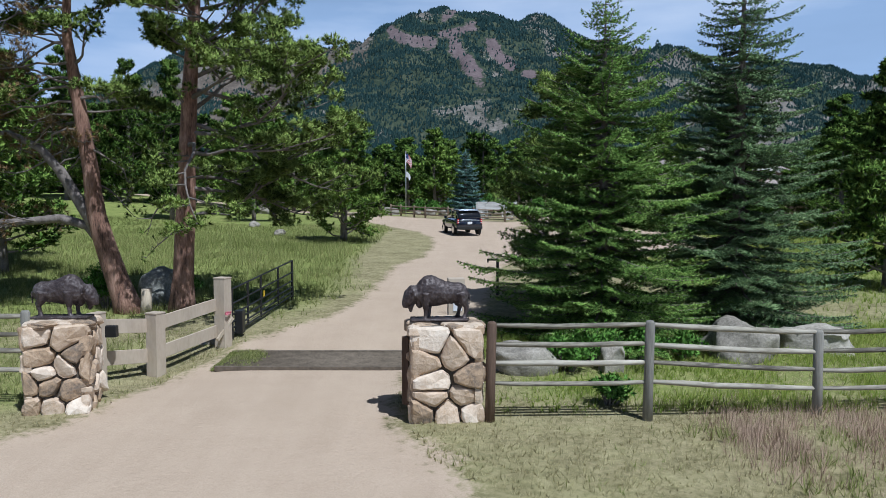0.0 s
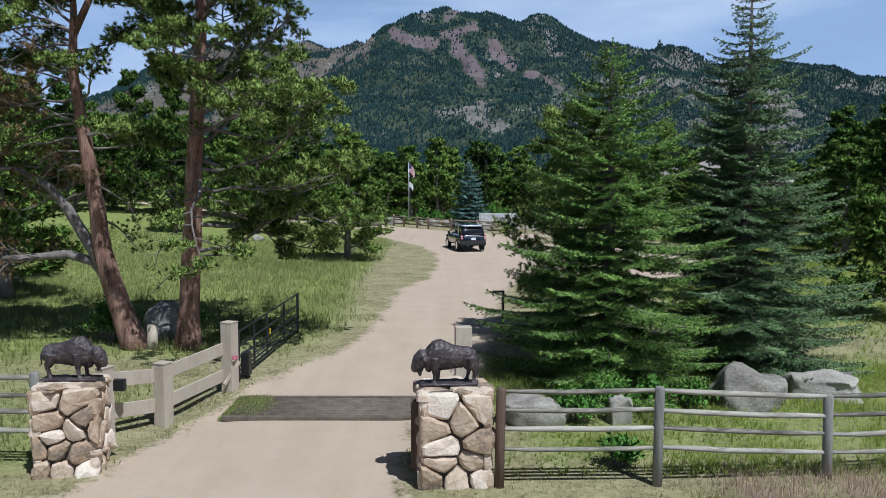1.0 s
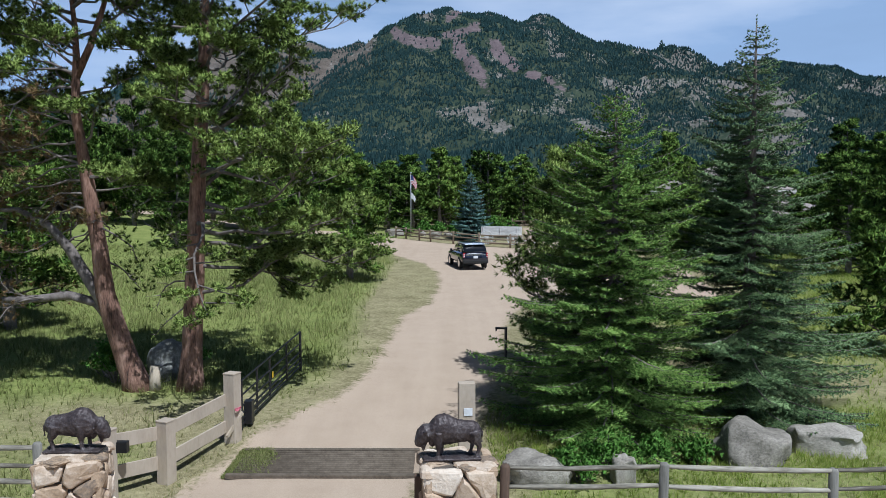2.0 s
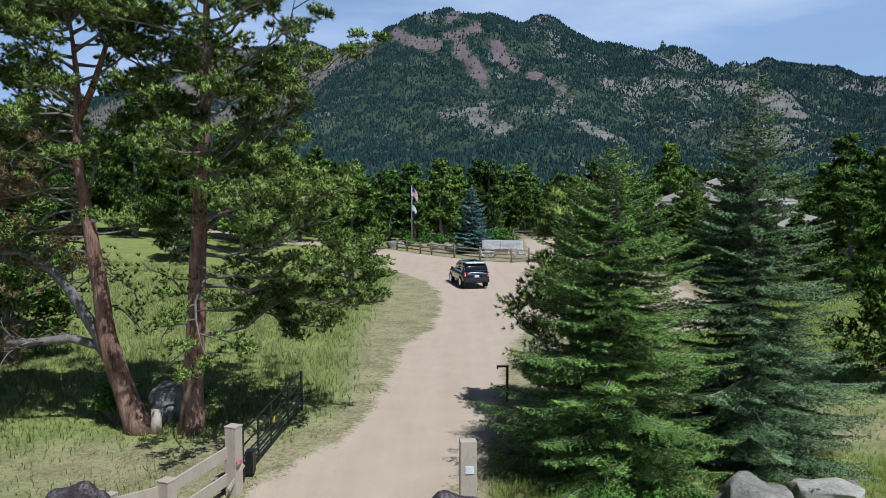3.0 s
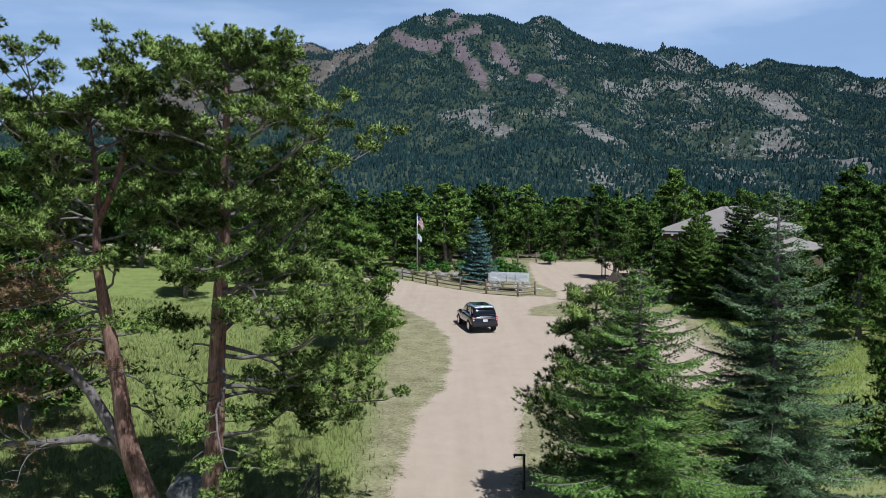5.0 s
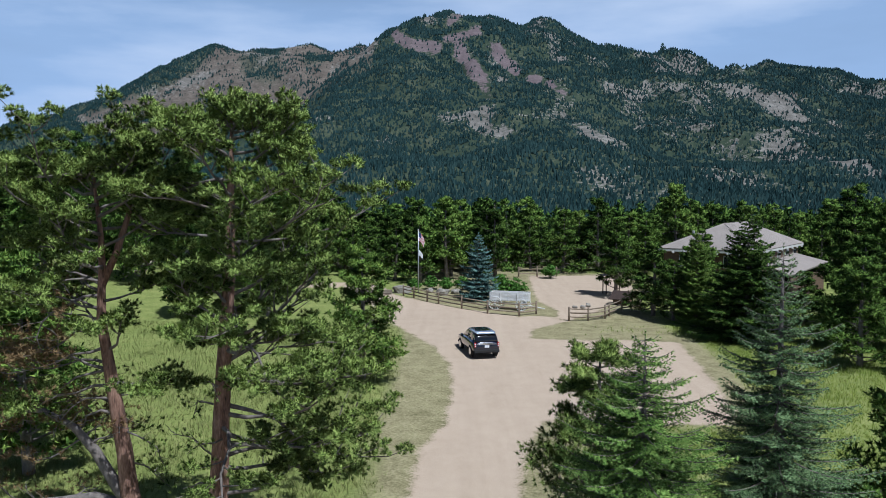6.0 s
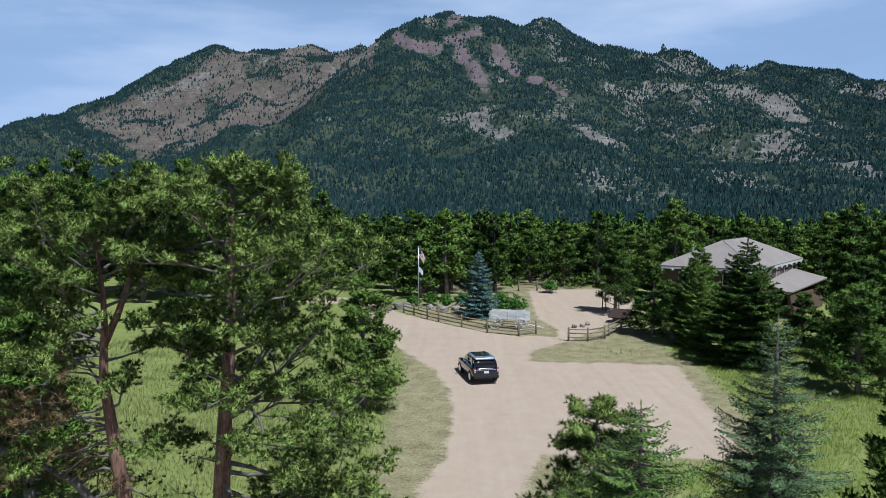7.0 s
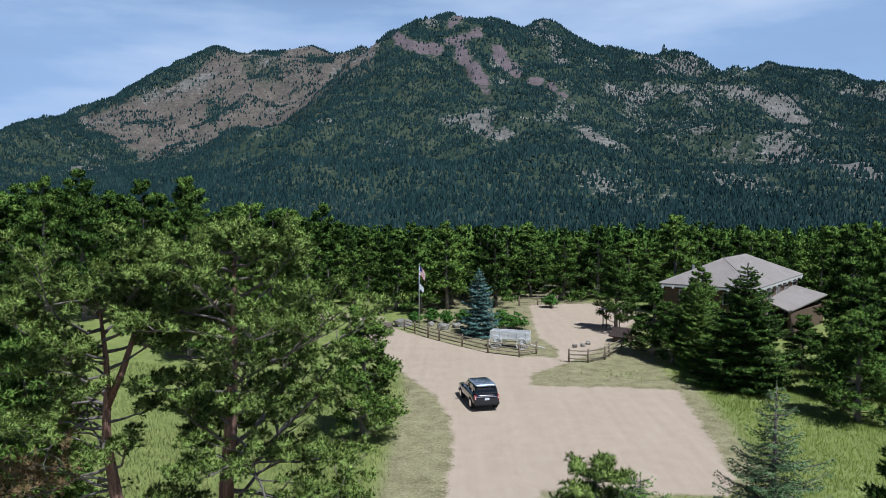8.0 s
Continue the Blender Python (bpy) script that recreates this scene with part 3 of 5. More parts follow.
# ---- far woods ----
def cones(x, y, z, h, r, sides, rng, tiers=1):
    """Small ragged conifers as loose triangles."""
    out, face = [], []
    n = len(x)
    base = np.stack([x, y, z], 1)
    for tier in range(tiers):
        lo, hi = tier / tiers * 0.8 + 0.06, (1.0 if tier == tiers - 1 else (tier + 1.9) / tiers * 0.8 + 0.12)
        rr = r * (1 - 0.75 * tier / tiers)
        turn = rng.uniform(0, 6.28, n)
        tip = base + np.stack([rng.normal(0, 0.06, n) * r, rng.normal(0, 0.06, n) * r, h * min(hi, 1.0)], 1)
        for k in range(sides):
            a0, a1 = turn + 6.283 * k / sides, turn + 6.283 * (k + 0.95) / sides
            w = rr * rng.uniform(0.7, 1.25, n)
            zl = h * (lo + rng.uniform(-0.04, 0.05, n))
            p0 = base + np.stack([np.cos(a0) * w, np.sin(a0) * w, zl], 1)
            p1 = base + np.stack([np.cos(a1) * w, np.sin(a1) * w, zl + h * rng.uniform(-0.05, 0.05, n)], 1)
            out.append(np.stack([p0, p1, tip], 1))
            am = (a0 + a1) / 2
            face.append(unit(np.stack([np.cos(am), np.sin(am), 0.45 + rng.uniform(-0.2, 0.2, n)], 1)))
    return np.concatenate(out).reshape(-1, 3), np.concatenate(face)


def hill_forest():
    rng = np.random.default_rng(4)
    n = 250000
    depth = 420 + (3500 - 420) * rng.uniform(0, 1, n) ** 0.72
    az = rng.uniform(-0.66, 0.64, n)
    x, y = az * depth, depth
    z = height(x, y)
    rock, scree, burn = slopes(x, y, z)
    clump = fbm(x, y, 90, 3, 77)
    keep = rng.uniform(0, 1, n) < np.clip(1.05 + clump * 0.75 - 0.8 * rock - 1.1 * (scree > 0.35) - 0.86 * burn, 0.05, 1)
    x, y, z, burn = x[keep], y[keep], z[keep], burn[keep]
    h = rng.uniform(4.5, 8.5, len(x)) * (1 + 0.45 * step(1500, 2600, y)) * (1 - 0.3 * step(900, 420, y))
    return triangles("hill_forest", cones(x, y, z - 0.5, h, h * rng.uniform(0.27, 0.4, len(x)), 3, rng))


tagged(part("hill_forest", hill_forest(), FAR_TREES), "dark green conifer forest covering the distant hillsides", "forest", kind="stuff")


def valley_forest():
    rng = np.random.default_rng(6)
    n = 4200
    depth = 118 + 330 * rng.uniform(0, 1, n) ** 0.8
    x, y = rng.uniform(-0.75, 0.72, n) * depth, depth
    keep = (fbm(x, y, 45, 2, 8) > -0.38 + 0.3 * step(250, 420, y)) & ~((x > 24) & (x < 46) & (y < 112)) & ~((np.abs(x + 55) < 25) & (y < 125))
    x, y = x[keep], y[keep]
    h = rng.uniform(6.5, 10.5, len(x))
    z = height(x, y) - 0.3
    tri = [cones(x, y, z, h, h * rng.uniform(0.17, 0.24, len(x)), 6, rng, 4)]
    # ragged needle clumps break the outlines
    near = y < 260
    xs, ys_, zs, hs = (np.repeat(a[near], 70) for a in (x, y, z, h))
    u = rng.uniform(0.12, 0.98, len(xs))
    a, rad = rng.uniform(0, 6.283, len(xs)), (1 - u) ** 0.75 * hs * 0.23 * rng.uniform(0.6, 1.2, len(xs)) + 0.1
    pos = np.stack([xs + np.cos(a) * rad, ys_ + np.sin(a) * rad, zs + u * hs], 1)
    tri.append(blades(pos, np.stack([np.cos(a), np.sin(a), 0.5 + 0 * a], 1), 0.75, 0.22, 2, rng, 0.6))
    return triangles("valley_forest", joined(*tri))


tagged(part("valley_forest", valley_forest(), PINE_DARK), "dense dark pine forest beyond the ranch yard", "forest", kind="stuff")


# ---- trees ----
class Growth:
    """Gathers the wood and the needles of one tree."""

    def __init__(self, seed):
        self.rng, self.wood, self.twigs, self.pos, self.way, self.sides = np.random.default_rng(seed), Geo(), Geo(), [], [], 6

    def limb(self, start, way, length, radius, rise=0.2, sag=0.0, kink=0.18, bare=0.45, subs=5, pad=0.42, per=8, fall=0.0):
        """One branch with side shoots; needle clumps sit round the outer shoots."""
        rng = self.rng
        n, p, d = 6, np.array(start, float), unit(np.array(way, float))
        pts = [p]
        for k in range(n):
            d = unit(d + rng.normal(0, kink, 3) + np.array([0, 0, rise * (k / n) - sag * (1 - k / n)]) * 0.6)
            p = p + d * length / n
            pts.append(p)
        pts = np.array(pts)
        self.twigs.tube(pts, np.linspace(radius, radius * 0.15, n + 1) * np.array([1, 0.82, 0.78, 0.8, 0.85, 0.92, 1.0]), self.sides)
        for k in range(subs):
            u = bare + (1 - bare) * (k + rng.uniform(0.2, 0.9)) / subs
            i = min(int(u * n), n - 1)
            at_ = pts[i] + (pts[i + 1] - pts[i]) * (u * n - i)
            out = unit(pts[i + 1] - pts[i])
            side = unit(np.cross(out, [0, 0, 1])) * (1 if k % 2 else -1)
            sd = unit(out * 0.6 + side * rng.uniform(0.5, 1.1) + np.array([0, 0, rng.uniform(-0.1, 0.5)]))
            ln = length * rng.uniform(0.18, 0.34) * (1.25 - 0.5 * u)
            end = at_ + sd * ln + np.array([0, 0, ln * 0.15])
            self.twigs.tube([at_, (at_ + end) / 2 + rng.normal(0, 0.04, 3), end], [radius * 0.32, radius * 0.22, radius * 0.1], min(self.sides, 5))
            self.clump(end, pad, per)
            self.clump((at_ + end) / 2, pad * 0.65, per // 3)
        self.clump(pts[-1], pad * 1.1, per)
        return pts

    def clump(self, centre, pad, per):
        rng = self.rng
        if per <= 0:
            return
        off = unit(rng.normal(0, 1, (per, 3))) * rng.uniform(0.25, 1, (per, 1)) * pad * np.array([1, 1, 0.55])
        self.pos.append(centre + off + np.array([0, 0, 0.08]))
        self.way.append(unit(off * np.array([1, 1, 0.6]) + np.array([0, 0, 0.32 * pad])))

    def needles(self, length, width, count, scatter=0.75):
        return triangles("crown", blades(np.concatenate(self.pos), np.concatenate(self.way), length, width, count, self.rng, scatter))


def trunk_line(points, n=14):
    p = np.array(points, float)
    t = np.linspace(0, 1, len(p))
    s = np.linspace(0, 1, n)
    return np.stack([np.interp(s, t, p[:, k]) for k in range(3)], 1)


def on_line(line, z):
    return np.array([np.interp(z, line[:, 2], line[:, 0]), np.interp(z, line[:, 2], line[:, 1]), z])


def tall_pine():
    """The tall pine beside the drive, its boughs reaching far over the meadow side."""
    gx, gy = -8.2, 23.9
    g = Growth(11)
    gz = ground_z(gx, gy)
    line = trunk_line([(0, 0, -0.15), (0.1, 0, 1.6), (0.26, -0.05, 4.2), (0.42, -0.1, 6.6), (0.66, -0.2, 9.2), (0.8, -0.3, 12.0), (0.95, -0.5, 14.7)], 18)
    radii = np.interp(line[:, 2], [-0.2, 0.3, 1, 5, 9, 12.5, 14.8], [0.50, 0.385, 0.33, 0.26, 0.19, 0.11, 0.03])
    g.wood.tube(line, radii, 14, 0.06, g.rng)
    rng = g.rng
    # low boughs to the drive side
    for z, az, ln, sag in ((3.0, 0.1, 3.2, 0.35), (3.9, -0.2, 4.4, 0.30), (4.6, 0.35, 4.9, 0.22), (5.2, -0.45, 4.6, 0.15), (5.6, 0.0, 5.0, 0.1), (6.2, 0.5, 4.6, 0.1), (6.6, -0.2, 5.2, 0.05),
                           (7.2, 0.2, 5.0, 0.0), (7.6, -0.6, 4.6, 0.0), (4.2, 0.6, 3.9, 0.3), (5.0, 0.15, 5.2, 0.2), (5.9, -0.3, 5.3, 0.08), (6.9, 0.45, 5.2, 0.0), (7.9, 0.0, 4.4, 0.0), (8.3, 0.5, 4.0, 0.0)):
        g.limb(on_line(line, z), (np.cos(az), np.sin(az), 0.12), ln, 0.085, 0.15, sag, 0.26, 0.28, 10, 0.36, 36)
    # dead low branches
    for z, az, ln in ((2.6, 3.0, 1.6), (3.4, 2.4, 1.9), (4.2, 3.6, 1.8), (5.0, -1.2, 1.7), (5.9, 2.8, 2.0), (6.4, 3.9, 1.8), (4.8, 1.6, 1.5)):
        g.limb(on_line(line, z), (np.cos(az), np.sin(az), -0.05), ln, 0.05, -0.2, 0.2, 0.3, 0.3, 4, 0.25, 1 if z < 5 else 3)
    # crown
    k = 0
    for z in np.arange(7.6, 14.5, 0.205):
        az = k * 2.399 + rng.uniform(-0.4, 0.4)
        reach = np.interp(z, [7.6, 9, 10.5, 12.2, 13.5, 14.6], [2.6, 3.3, 3.6, 3.3, 2.4, 1.1])
        if np.cos(az) > 0.2:
            reach *= 1.4 if z < 11.5 else 1.15
        elif z < 9.6:
            reach *= 0.75
        g.limb(on_line(line, z), (np.cos(az), np.sin(az), 0.3), reach * rng.uniform(0.75, 1.1), 0.07, 0.35, 0.0, 0.2, 0.3, 8, 0.34, 34)
        k += 1
    for _ in range(8):
        g.limb(line[-1] - np.array([0, 0, rng.uniform(0.1, 0.9)]), (rng.normal(0, 0.7), rng.normal(0, 0.7), 1), 0.9, 0.035, 0.3, 0, 0.2, 0.3, 4, 0.36, 9)
    pine = thing("pine_tree", pose(gx, gy, gz), "tall ponderosa pine with reddish bark and long boughs over the meadow", "tree", "pines by the gate")
    part("trunk", g.wood, BARK_RED, pine, smooth=True)
    part("branchwork", g.twigs, BARK_GREY, pine, "crooked grey branches", smooth=True)
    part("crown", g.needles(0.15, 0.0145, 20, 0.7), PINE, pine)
    return pine


def forked_pine():
    """The leaning pine with a low fork, half of its low boughs dead and brown."""
    gx, gy = -9.9, 23.9
    g, dead = Growth(23), Growth(24)
    gz = ground_z(gx, gy)
    line = trunk_line([(0.12, 0, -0.15), (-0.35, 0, 1.2), (-0.85, -0.05, 2.9), (-1.0, -0.1, 4.6), (-1.25, -0.2, 6.6), (-1.5, -0.3, 8.6), (-1.35, -0.35, 10.6), (-1.6, -0.35, 13.2)], 18)
    radii = np.interp(line[:, 2], [-0.2, 0.3, 1, 3, 6, 9, 13.3], [0.52, 0.40, 0.345, 0.28, 0.21, 0.13, 0.03])
    g.wood.tube(line, radii, 14, 0.06, g.rng)
    g.wood.tube([on_line(line, 9.6), (-1.0, -0.2, 10.6), (-0.65, -0.1, 11.7), (-0.35, 0, 12.8)], [0.12, 0.1, 0.075, 0.03], 10, 0.05, g.rng)
    rng = g.rng
    # the two heavy low limbs
    big = [on_line(line, 2.2), np.array([-1.3, 0, 3.3]), np.array([-2.0, 0.1, 4.4]), np.array([-2.6, 0.1, 5.1]), np.array([-3.6, 0.2, 5.6]), np.array([-4.7, 0.2, 5.6])]
    low = [on_line(line, 2.0), np.array([-1.2, 0.1, 2.7]), np.array([-2.0, 0.0, 2.95]), np.array([-3.0, -0.1, 2.85]), np.array([-4.6, -0.2, 2.8])]
    g.twigs.tube(big, [0.2, 0.185, 0.16, 0.12, 0.085, 0.045], 9)
    g.twigs.tube(low, [0.18, 0.155, 0.14, 0.12, 0.07], 9)
    for src, n in ((big, 12), (low, 7)):
        for _ in range(n):
            i = rng.integers(2, len(src) - 1)
            p = src[i] + (src[i + 1] - src[i]) * rng.uniform(0, 1)
            az = rng.uniform(0, 6.28)
            dead.limb(p, (np.cos(az) - 0.3, np.sin(az), rng.uniform(-0.2, 0.7)), rng.uniform(1.0, 2.2), 0.04, 0.1, 0.1, 0.32, 0.3, 6, 0.35, 5 if src is big else 2)
    for z, az, ln in ((4.0, 0.4, 1.8), (4.8, 2.6, 2.4), (5.2, -0.4, 2.0), (5.8, 0.9, 2.2), (6.1, 3.3, 2.6), (6.6, -0.8, 1.9), (7.0, 2.2, 2.6)):
        g.limb(on_line(line, z), (np.cos(az), np.sin(az), 0.0), ln, 0.05, -0.1, 0.2, 0.3, 0.35, 6, 0.4, 4)
    for z, az, ln in ((6.5, 3.3, 3.2), (7.2, 2.9, 3.0), (7.7, 3.7, 2.8), (5.6, 3.0, 3.2), (8.3, 3.2, 3.2), (8.8, 2.7, 2.8), (7.0, 3.5, 3.6), (6.0, 2.7, 3.4), (9.3, 3.6, 2.9)):
        dead.limb(on_line(line, z), (np.cos(az), np.sin(az), 0.1), ln, 0.06, 0.1, 0.1, 0.25, 0.35, 8, 0.45, 9)
    for z, az, ln in ((8.2, 3.0, 3.0), (8.9, 3.5, 3.3), (9.4, 2.8, 3.2), (9.9, 3.3, 3.6), (8.5, 2.4, 2.6), (9.7, 3.9, 2.8), (7.0, 3.1, 2.9), (6.2, 0.3, 2.2), (6.6, 5.9, 2.4)):
        g.limb(on_line(line, z), (np.cos(az), np.sin(az), 0.1), ln, 0.055, 0.2, 0.1, 0.26, 0.4, 7, 0.34, 26)
    k = 0
    # an airy middle of short tufted shoots under a broad, dense top
    for z in np.concatenate([np.arange(7.6, 10.4, 0.5), np.arange(10.4, 13.3, 0.18)]):
        az = k * 2.399 + rng.uniform(-0.4, 0.4)
        reach = np.interp(z, [7.4, 10.3, 10.6, 11.8, 12.8, 13.5], [1.7, 2.0, 3.3, 3.5, 2.5, 1.2])
        if np.cos(az) < -0.3:
            reach *= 1.15
        g.limb(on_line(line, z), (np.cos(az), np.sin(az), 0.25), reach * rng.uniform(0.75, 1.1), 0.065, 0.2, 0.0, 0.24, 0.4, 8 if z > 10.4 else 5, 0.34, 34 if z > 10.4 else 20)
        k += 1
    for _ in range(7):
        g.limb(line[-1] - np.array([0, 0, rng.uniform(0.1, 0.9)]), (rng.normal(0, 0.8), rng.normal(0, 0.8), 1), 1.0, 0.035, 0.3, 0, 0.2, 0.3, 4, 0.36, 9)
    pine = thing("pine_tree", pose(gx, gy, gz), "leaning ponderosa pine with a low fork and brown dead boughs", "tree", "pines by the gate")
    part("trunk", g.wood, BARK_RED, pine, smooth=True)
    part("branchwork", g.twigs, BARK_GREY, pine, "bare twisted grey branches", smooth=True)
    part("dead_branchwork", dead.twigs, BARK_GREY, pine, "bare dead branches", smooth=True)
    part("crown", g.needles(0.15, 0.0145, 20, 0.7), PINE, pine)
    part("dead_needles", dead.needles(0.16, 0.009, 18, 1.0), DEAD, pine, "brown withered needles")
    return pine


def pine_meshes(seed, tall, reach, skirt, needle=0.25, wide=0.036, count=7, per=15, gap=0.38, sides=4, subs=6):
    g = Growth(seed)
    g.sides = sides
    rng = g.rng
    bend = rng.normal(0, 0.02 * tall, 2)
    line = trunk_line([(0, 0, -0.3), (bend[0], bend[1], tall * 0.5), (bend[0] * 0.4, bend[1] * 0.3, tall * 0.97)], 8)
    g.wood.tube(line, np.interp(line[:, 2], [0, tall], [0.026 * tall, 0.02]), 9, 0.05, rng)
    k = 0
    for z in np.arange(tall * skirt, tall * 0.96, gap * tall / 9):
        u = (z / tall - skirt) / (1 - skirt)
        for _ in range(2):
            az = k * 2.399 + rng.uniform(-0.4, 0.4)
            ln = reach * (0.18 + 0.95 * (1 - u) ** 0.8) * min(1, 0.85 + 1.4 * u) * rng.uniform(0.7, 1.12)
            g.limb(on_line(line, z), (np.cos(az), np.sin(az), 0.22), ln, 0.05 * ln / 2 + 0.012, 0.35, 0.05, 0.18, 0.25, subs, 0.2 + 0.13 * ln, per)
            k += 1
    g.clump(line[-1], 0.25, 10)
    return (g.wood.mesh("trunk", True), g.twigs.mesh("branchwork", True), g.needles(needle, wide, count))


def plant(meshes, x, y, size, turn, mats, label, group, name="pine_tree", slim=1.0):
    m = pose(x, y, ground_z(x, y), 0, 0, turn) @ Matrix.Diagonal((size * slim, size * slim, size, 1))
    tree = thing(name, m, label, "tree", group)
    for key, me, mat in zip(("trunk", "branchwork", "crown"), meshes, mats):
        ob = part(key, me, mat, tree)
        if key == "branchwork":
            tagged(ob, kind="stuff")
    return tree


tall_pine()
forked_pine()


def spruce_meshes(seed, tall, reach, needle=0.085, wide=0.0125, thin_top=0.0, gap=0.27, droop=0.2, twig_step=0.1, count=10, full=0.6):
    """A spruce in tiers of flat, drooping boughs with upturned tips."""
    rng = np.random.default_rng(seed)
    wood, twigs, pos, way = Geo(), Geo(), [], []
    line = trunk_line([(0, 0, -0.2), (0.03, 0.02, tall * 0.5), (0, 0, tall)], 8)
    wood.tube(line, np.interp(line[:, 2], [0, tall], [0.02 * tall + 0.03, 0.012]), 9, 0.04, rng)
    z, tier = tall * 0.045, 0
    while z < tall * 0.985:
        u = z / tall
        span = reach * (1 - u) ** full * min(1.0, 0.82 + u * 1.6) + 0.07
        n = int(np.interp(u, [0, 0.7, 1], [11, 8, 5]) * (1 - thin_top * step(0.55, 0.95, u)))
        for k in range(n):
            az = 6.283 * (k + rng.uniform(-0.25, 0.25)) / n + tier * 0.9
            ln = span * rng.uniform(0.55, 1.18) * (1 + 0.16 * np.sin(3 * az + tier * 0.7))
            out, side = np.array([np.cos(az), np.sin(az), 0]), np.array([-np.sin(az), np.cos(az), 0])
            tip = np.interp(u, [0, 0.6, 1], [0.10, 0.25, 0.8])
            s = np.linspace(0, 1, 6)
            zc = z + rng.normal(0, 0.07) + ln * (-droop * 1.6 * s + (droop * 1.1 + tip * 0.55) * s ** 2)
            pts = out * (s * ln)[:, None]
            pts[:, 2] = zc
            twigs.tube(pts, np.linspace(0.011 + 0.010 * ln, 0.004, 6), 4)
            m = max(int(ln / twig_step), 2)
            for q in range(m):
                f = 0.16 + 0.84 * (q + rng.uniform(0, 0.6)) / m
                centre = np.array([np.interp(f, s, pts[:, c]) for c in range(3)])
                half = (0.40 * ln * (1 - f) ** 0.9 * f ** 0.35 + 0.07) * rng.uniform(0.6, 1.25)
                for sign in (-1, 1):
                    d = unit(side * sign + out * 0.75 + np.array([0, 0, rng.uniform(-0.12, 0.1)]))
                    j = max(int(half / 0.07), 1)
                    t = (np.arange(j) + rng.uniform(0.3, 1, j))[:, None] / j
                    pos.append(centre + d * t * half + np.concatenate([np.zeros((j, 2)), -0.16 * half * t ** 2], 1))
                    way.append(np.repeat(d[None], j, 0) + np.array([0, 0, 0.16]))
        z += gap * (0.8 + 0.4 * rng.uniform()) * (1 - 0.35 * u)
        tier += 1
    top = np.linspace(tall * 0.93, tall + 0.12, 10)
    pos.append(np.stack([top * 0, top * 0, top], 1))
    way.append(np.tile([0, 0, 1.0], (10, 1)))
    tri = blades(np.concatenate(pos), np.concatenate(way), needle, wide, count, rng, 0.45, 0.9)
    return wood.mesh("trunk", True), twigs.mesh("branchwork", True), triangles("crown", tri)


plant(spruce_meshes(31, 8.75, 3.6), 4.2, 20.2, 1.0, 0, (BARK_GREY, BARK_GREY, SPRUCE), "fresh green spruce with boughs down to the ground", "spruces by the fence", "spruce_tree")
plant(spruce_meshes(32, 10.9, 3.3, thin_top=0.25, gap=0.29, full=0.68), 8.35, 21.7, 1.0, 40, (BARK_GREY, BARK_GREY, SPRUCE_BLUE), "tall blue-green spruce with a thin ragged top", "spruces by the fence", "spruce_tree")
SILVER = spruce_meshes(33, 6.9, 2.6, needle=0.18, wide=0.045, gap=0.4, twig_step=0.2, count=6, full=0.68)
plant(SILVER, 2.4, 81.3, 1.0, 0, (BARK_GREY, BARK_GREY, SPRUCE_SILVER), "silver-blue spruce on the fenced lawn", "", "spruce_tree")
HOUSE_SPRUCE = spruce_meshes(34, 9.0, 3.7, needle=0.19, wide=0.042, gap=0.36, twig_step=0.19, count=6, full=0.62)
for x, y, tall, turn, slim in ((22.6, 60.5, 9.7, 20, 1.05), (20.6, 66.5, 8.0, 140, 0.7)):
    plant(HOUSE_SPRUCE, x, y, tall / 9.0, turn, (BARK_GREY, BARK_GREY, PINE_DARK), "dense dark green conifer with a pointed top before the house", "conifers before the house", "conifer_tree", slim)
PINES = [pine_meshes(50 + i, 9.0, r, s) for i, (r, s) in enumerate(((2.4, 0.07), (2.7, 0.1), (2.2, 0.16), (3.0, 0.05), (2.1, 0.26)))]
FAR_PINES = [pine_meshes(80 + i, 9.0, r, s, 0.32, 0.06, 5, 10, 0.5, 3, 5) for i, (r, s) in enumerate(((2.4, 0.05), (2.6, 0.06), (2.2, 0.08), (2.8, 0.04), (2.1, 0.12)))]
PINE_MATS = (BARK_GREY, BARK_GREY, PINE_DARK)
# x, y, height, variant, turn, slimness: single pines round the yard
LAWN_PINES = [
    (16.6, 28.5, 8.3, 0, 70, 1.0), (27.0, 52, 7.2, 3, 300, 1.2), (31.5, 60, 8.2, 0, 140, 1.15), (23, 64, 5.8, 3, 80, 1.1),
    (38, 62, 10, 3, 5, 1.1), (28.8, 57, 6.6, 3, 210, 1.2), (33.8, 56.5, 8.3, 1, 60, 1.1), (33.5, 66, 8.0, 3, 20, 1.2), (37.5, 66, 9.5, 0, 120, 1.1)]
HOUSE_PINES = [
    (24.5, 77, 7.7, 1, 20, 1.0), (38.8, 70, 10.4, 1, 200, 1.05), (18.2, 71.5, 6.8, 0, 50, 1.35), (21.8, 70.5, 6.9, 1, 10, 1.35), (17.5, 84, 8.5, 1, 15, 1.0),
    (27, 95, 12, 0, 33, 1.0), (39, 76, 12, 2, 80, 1.1), (19.2, 68.5, 5.4, 3, 15, 1.2), (26.0, 68, 5.6, 0, 75, 1.4), (29.8, 66.5, 4.7, 0, 5, 1.5)]
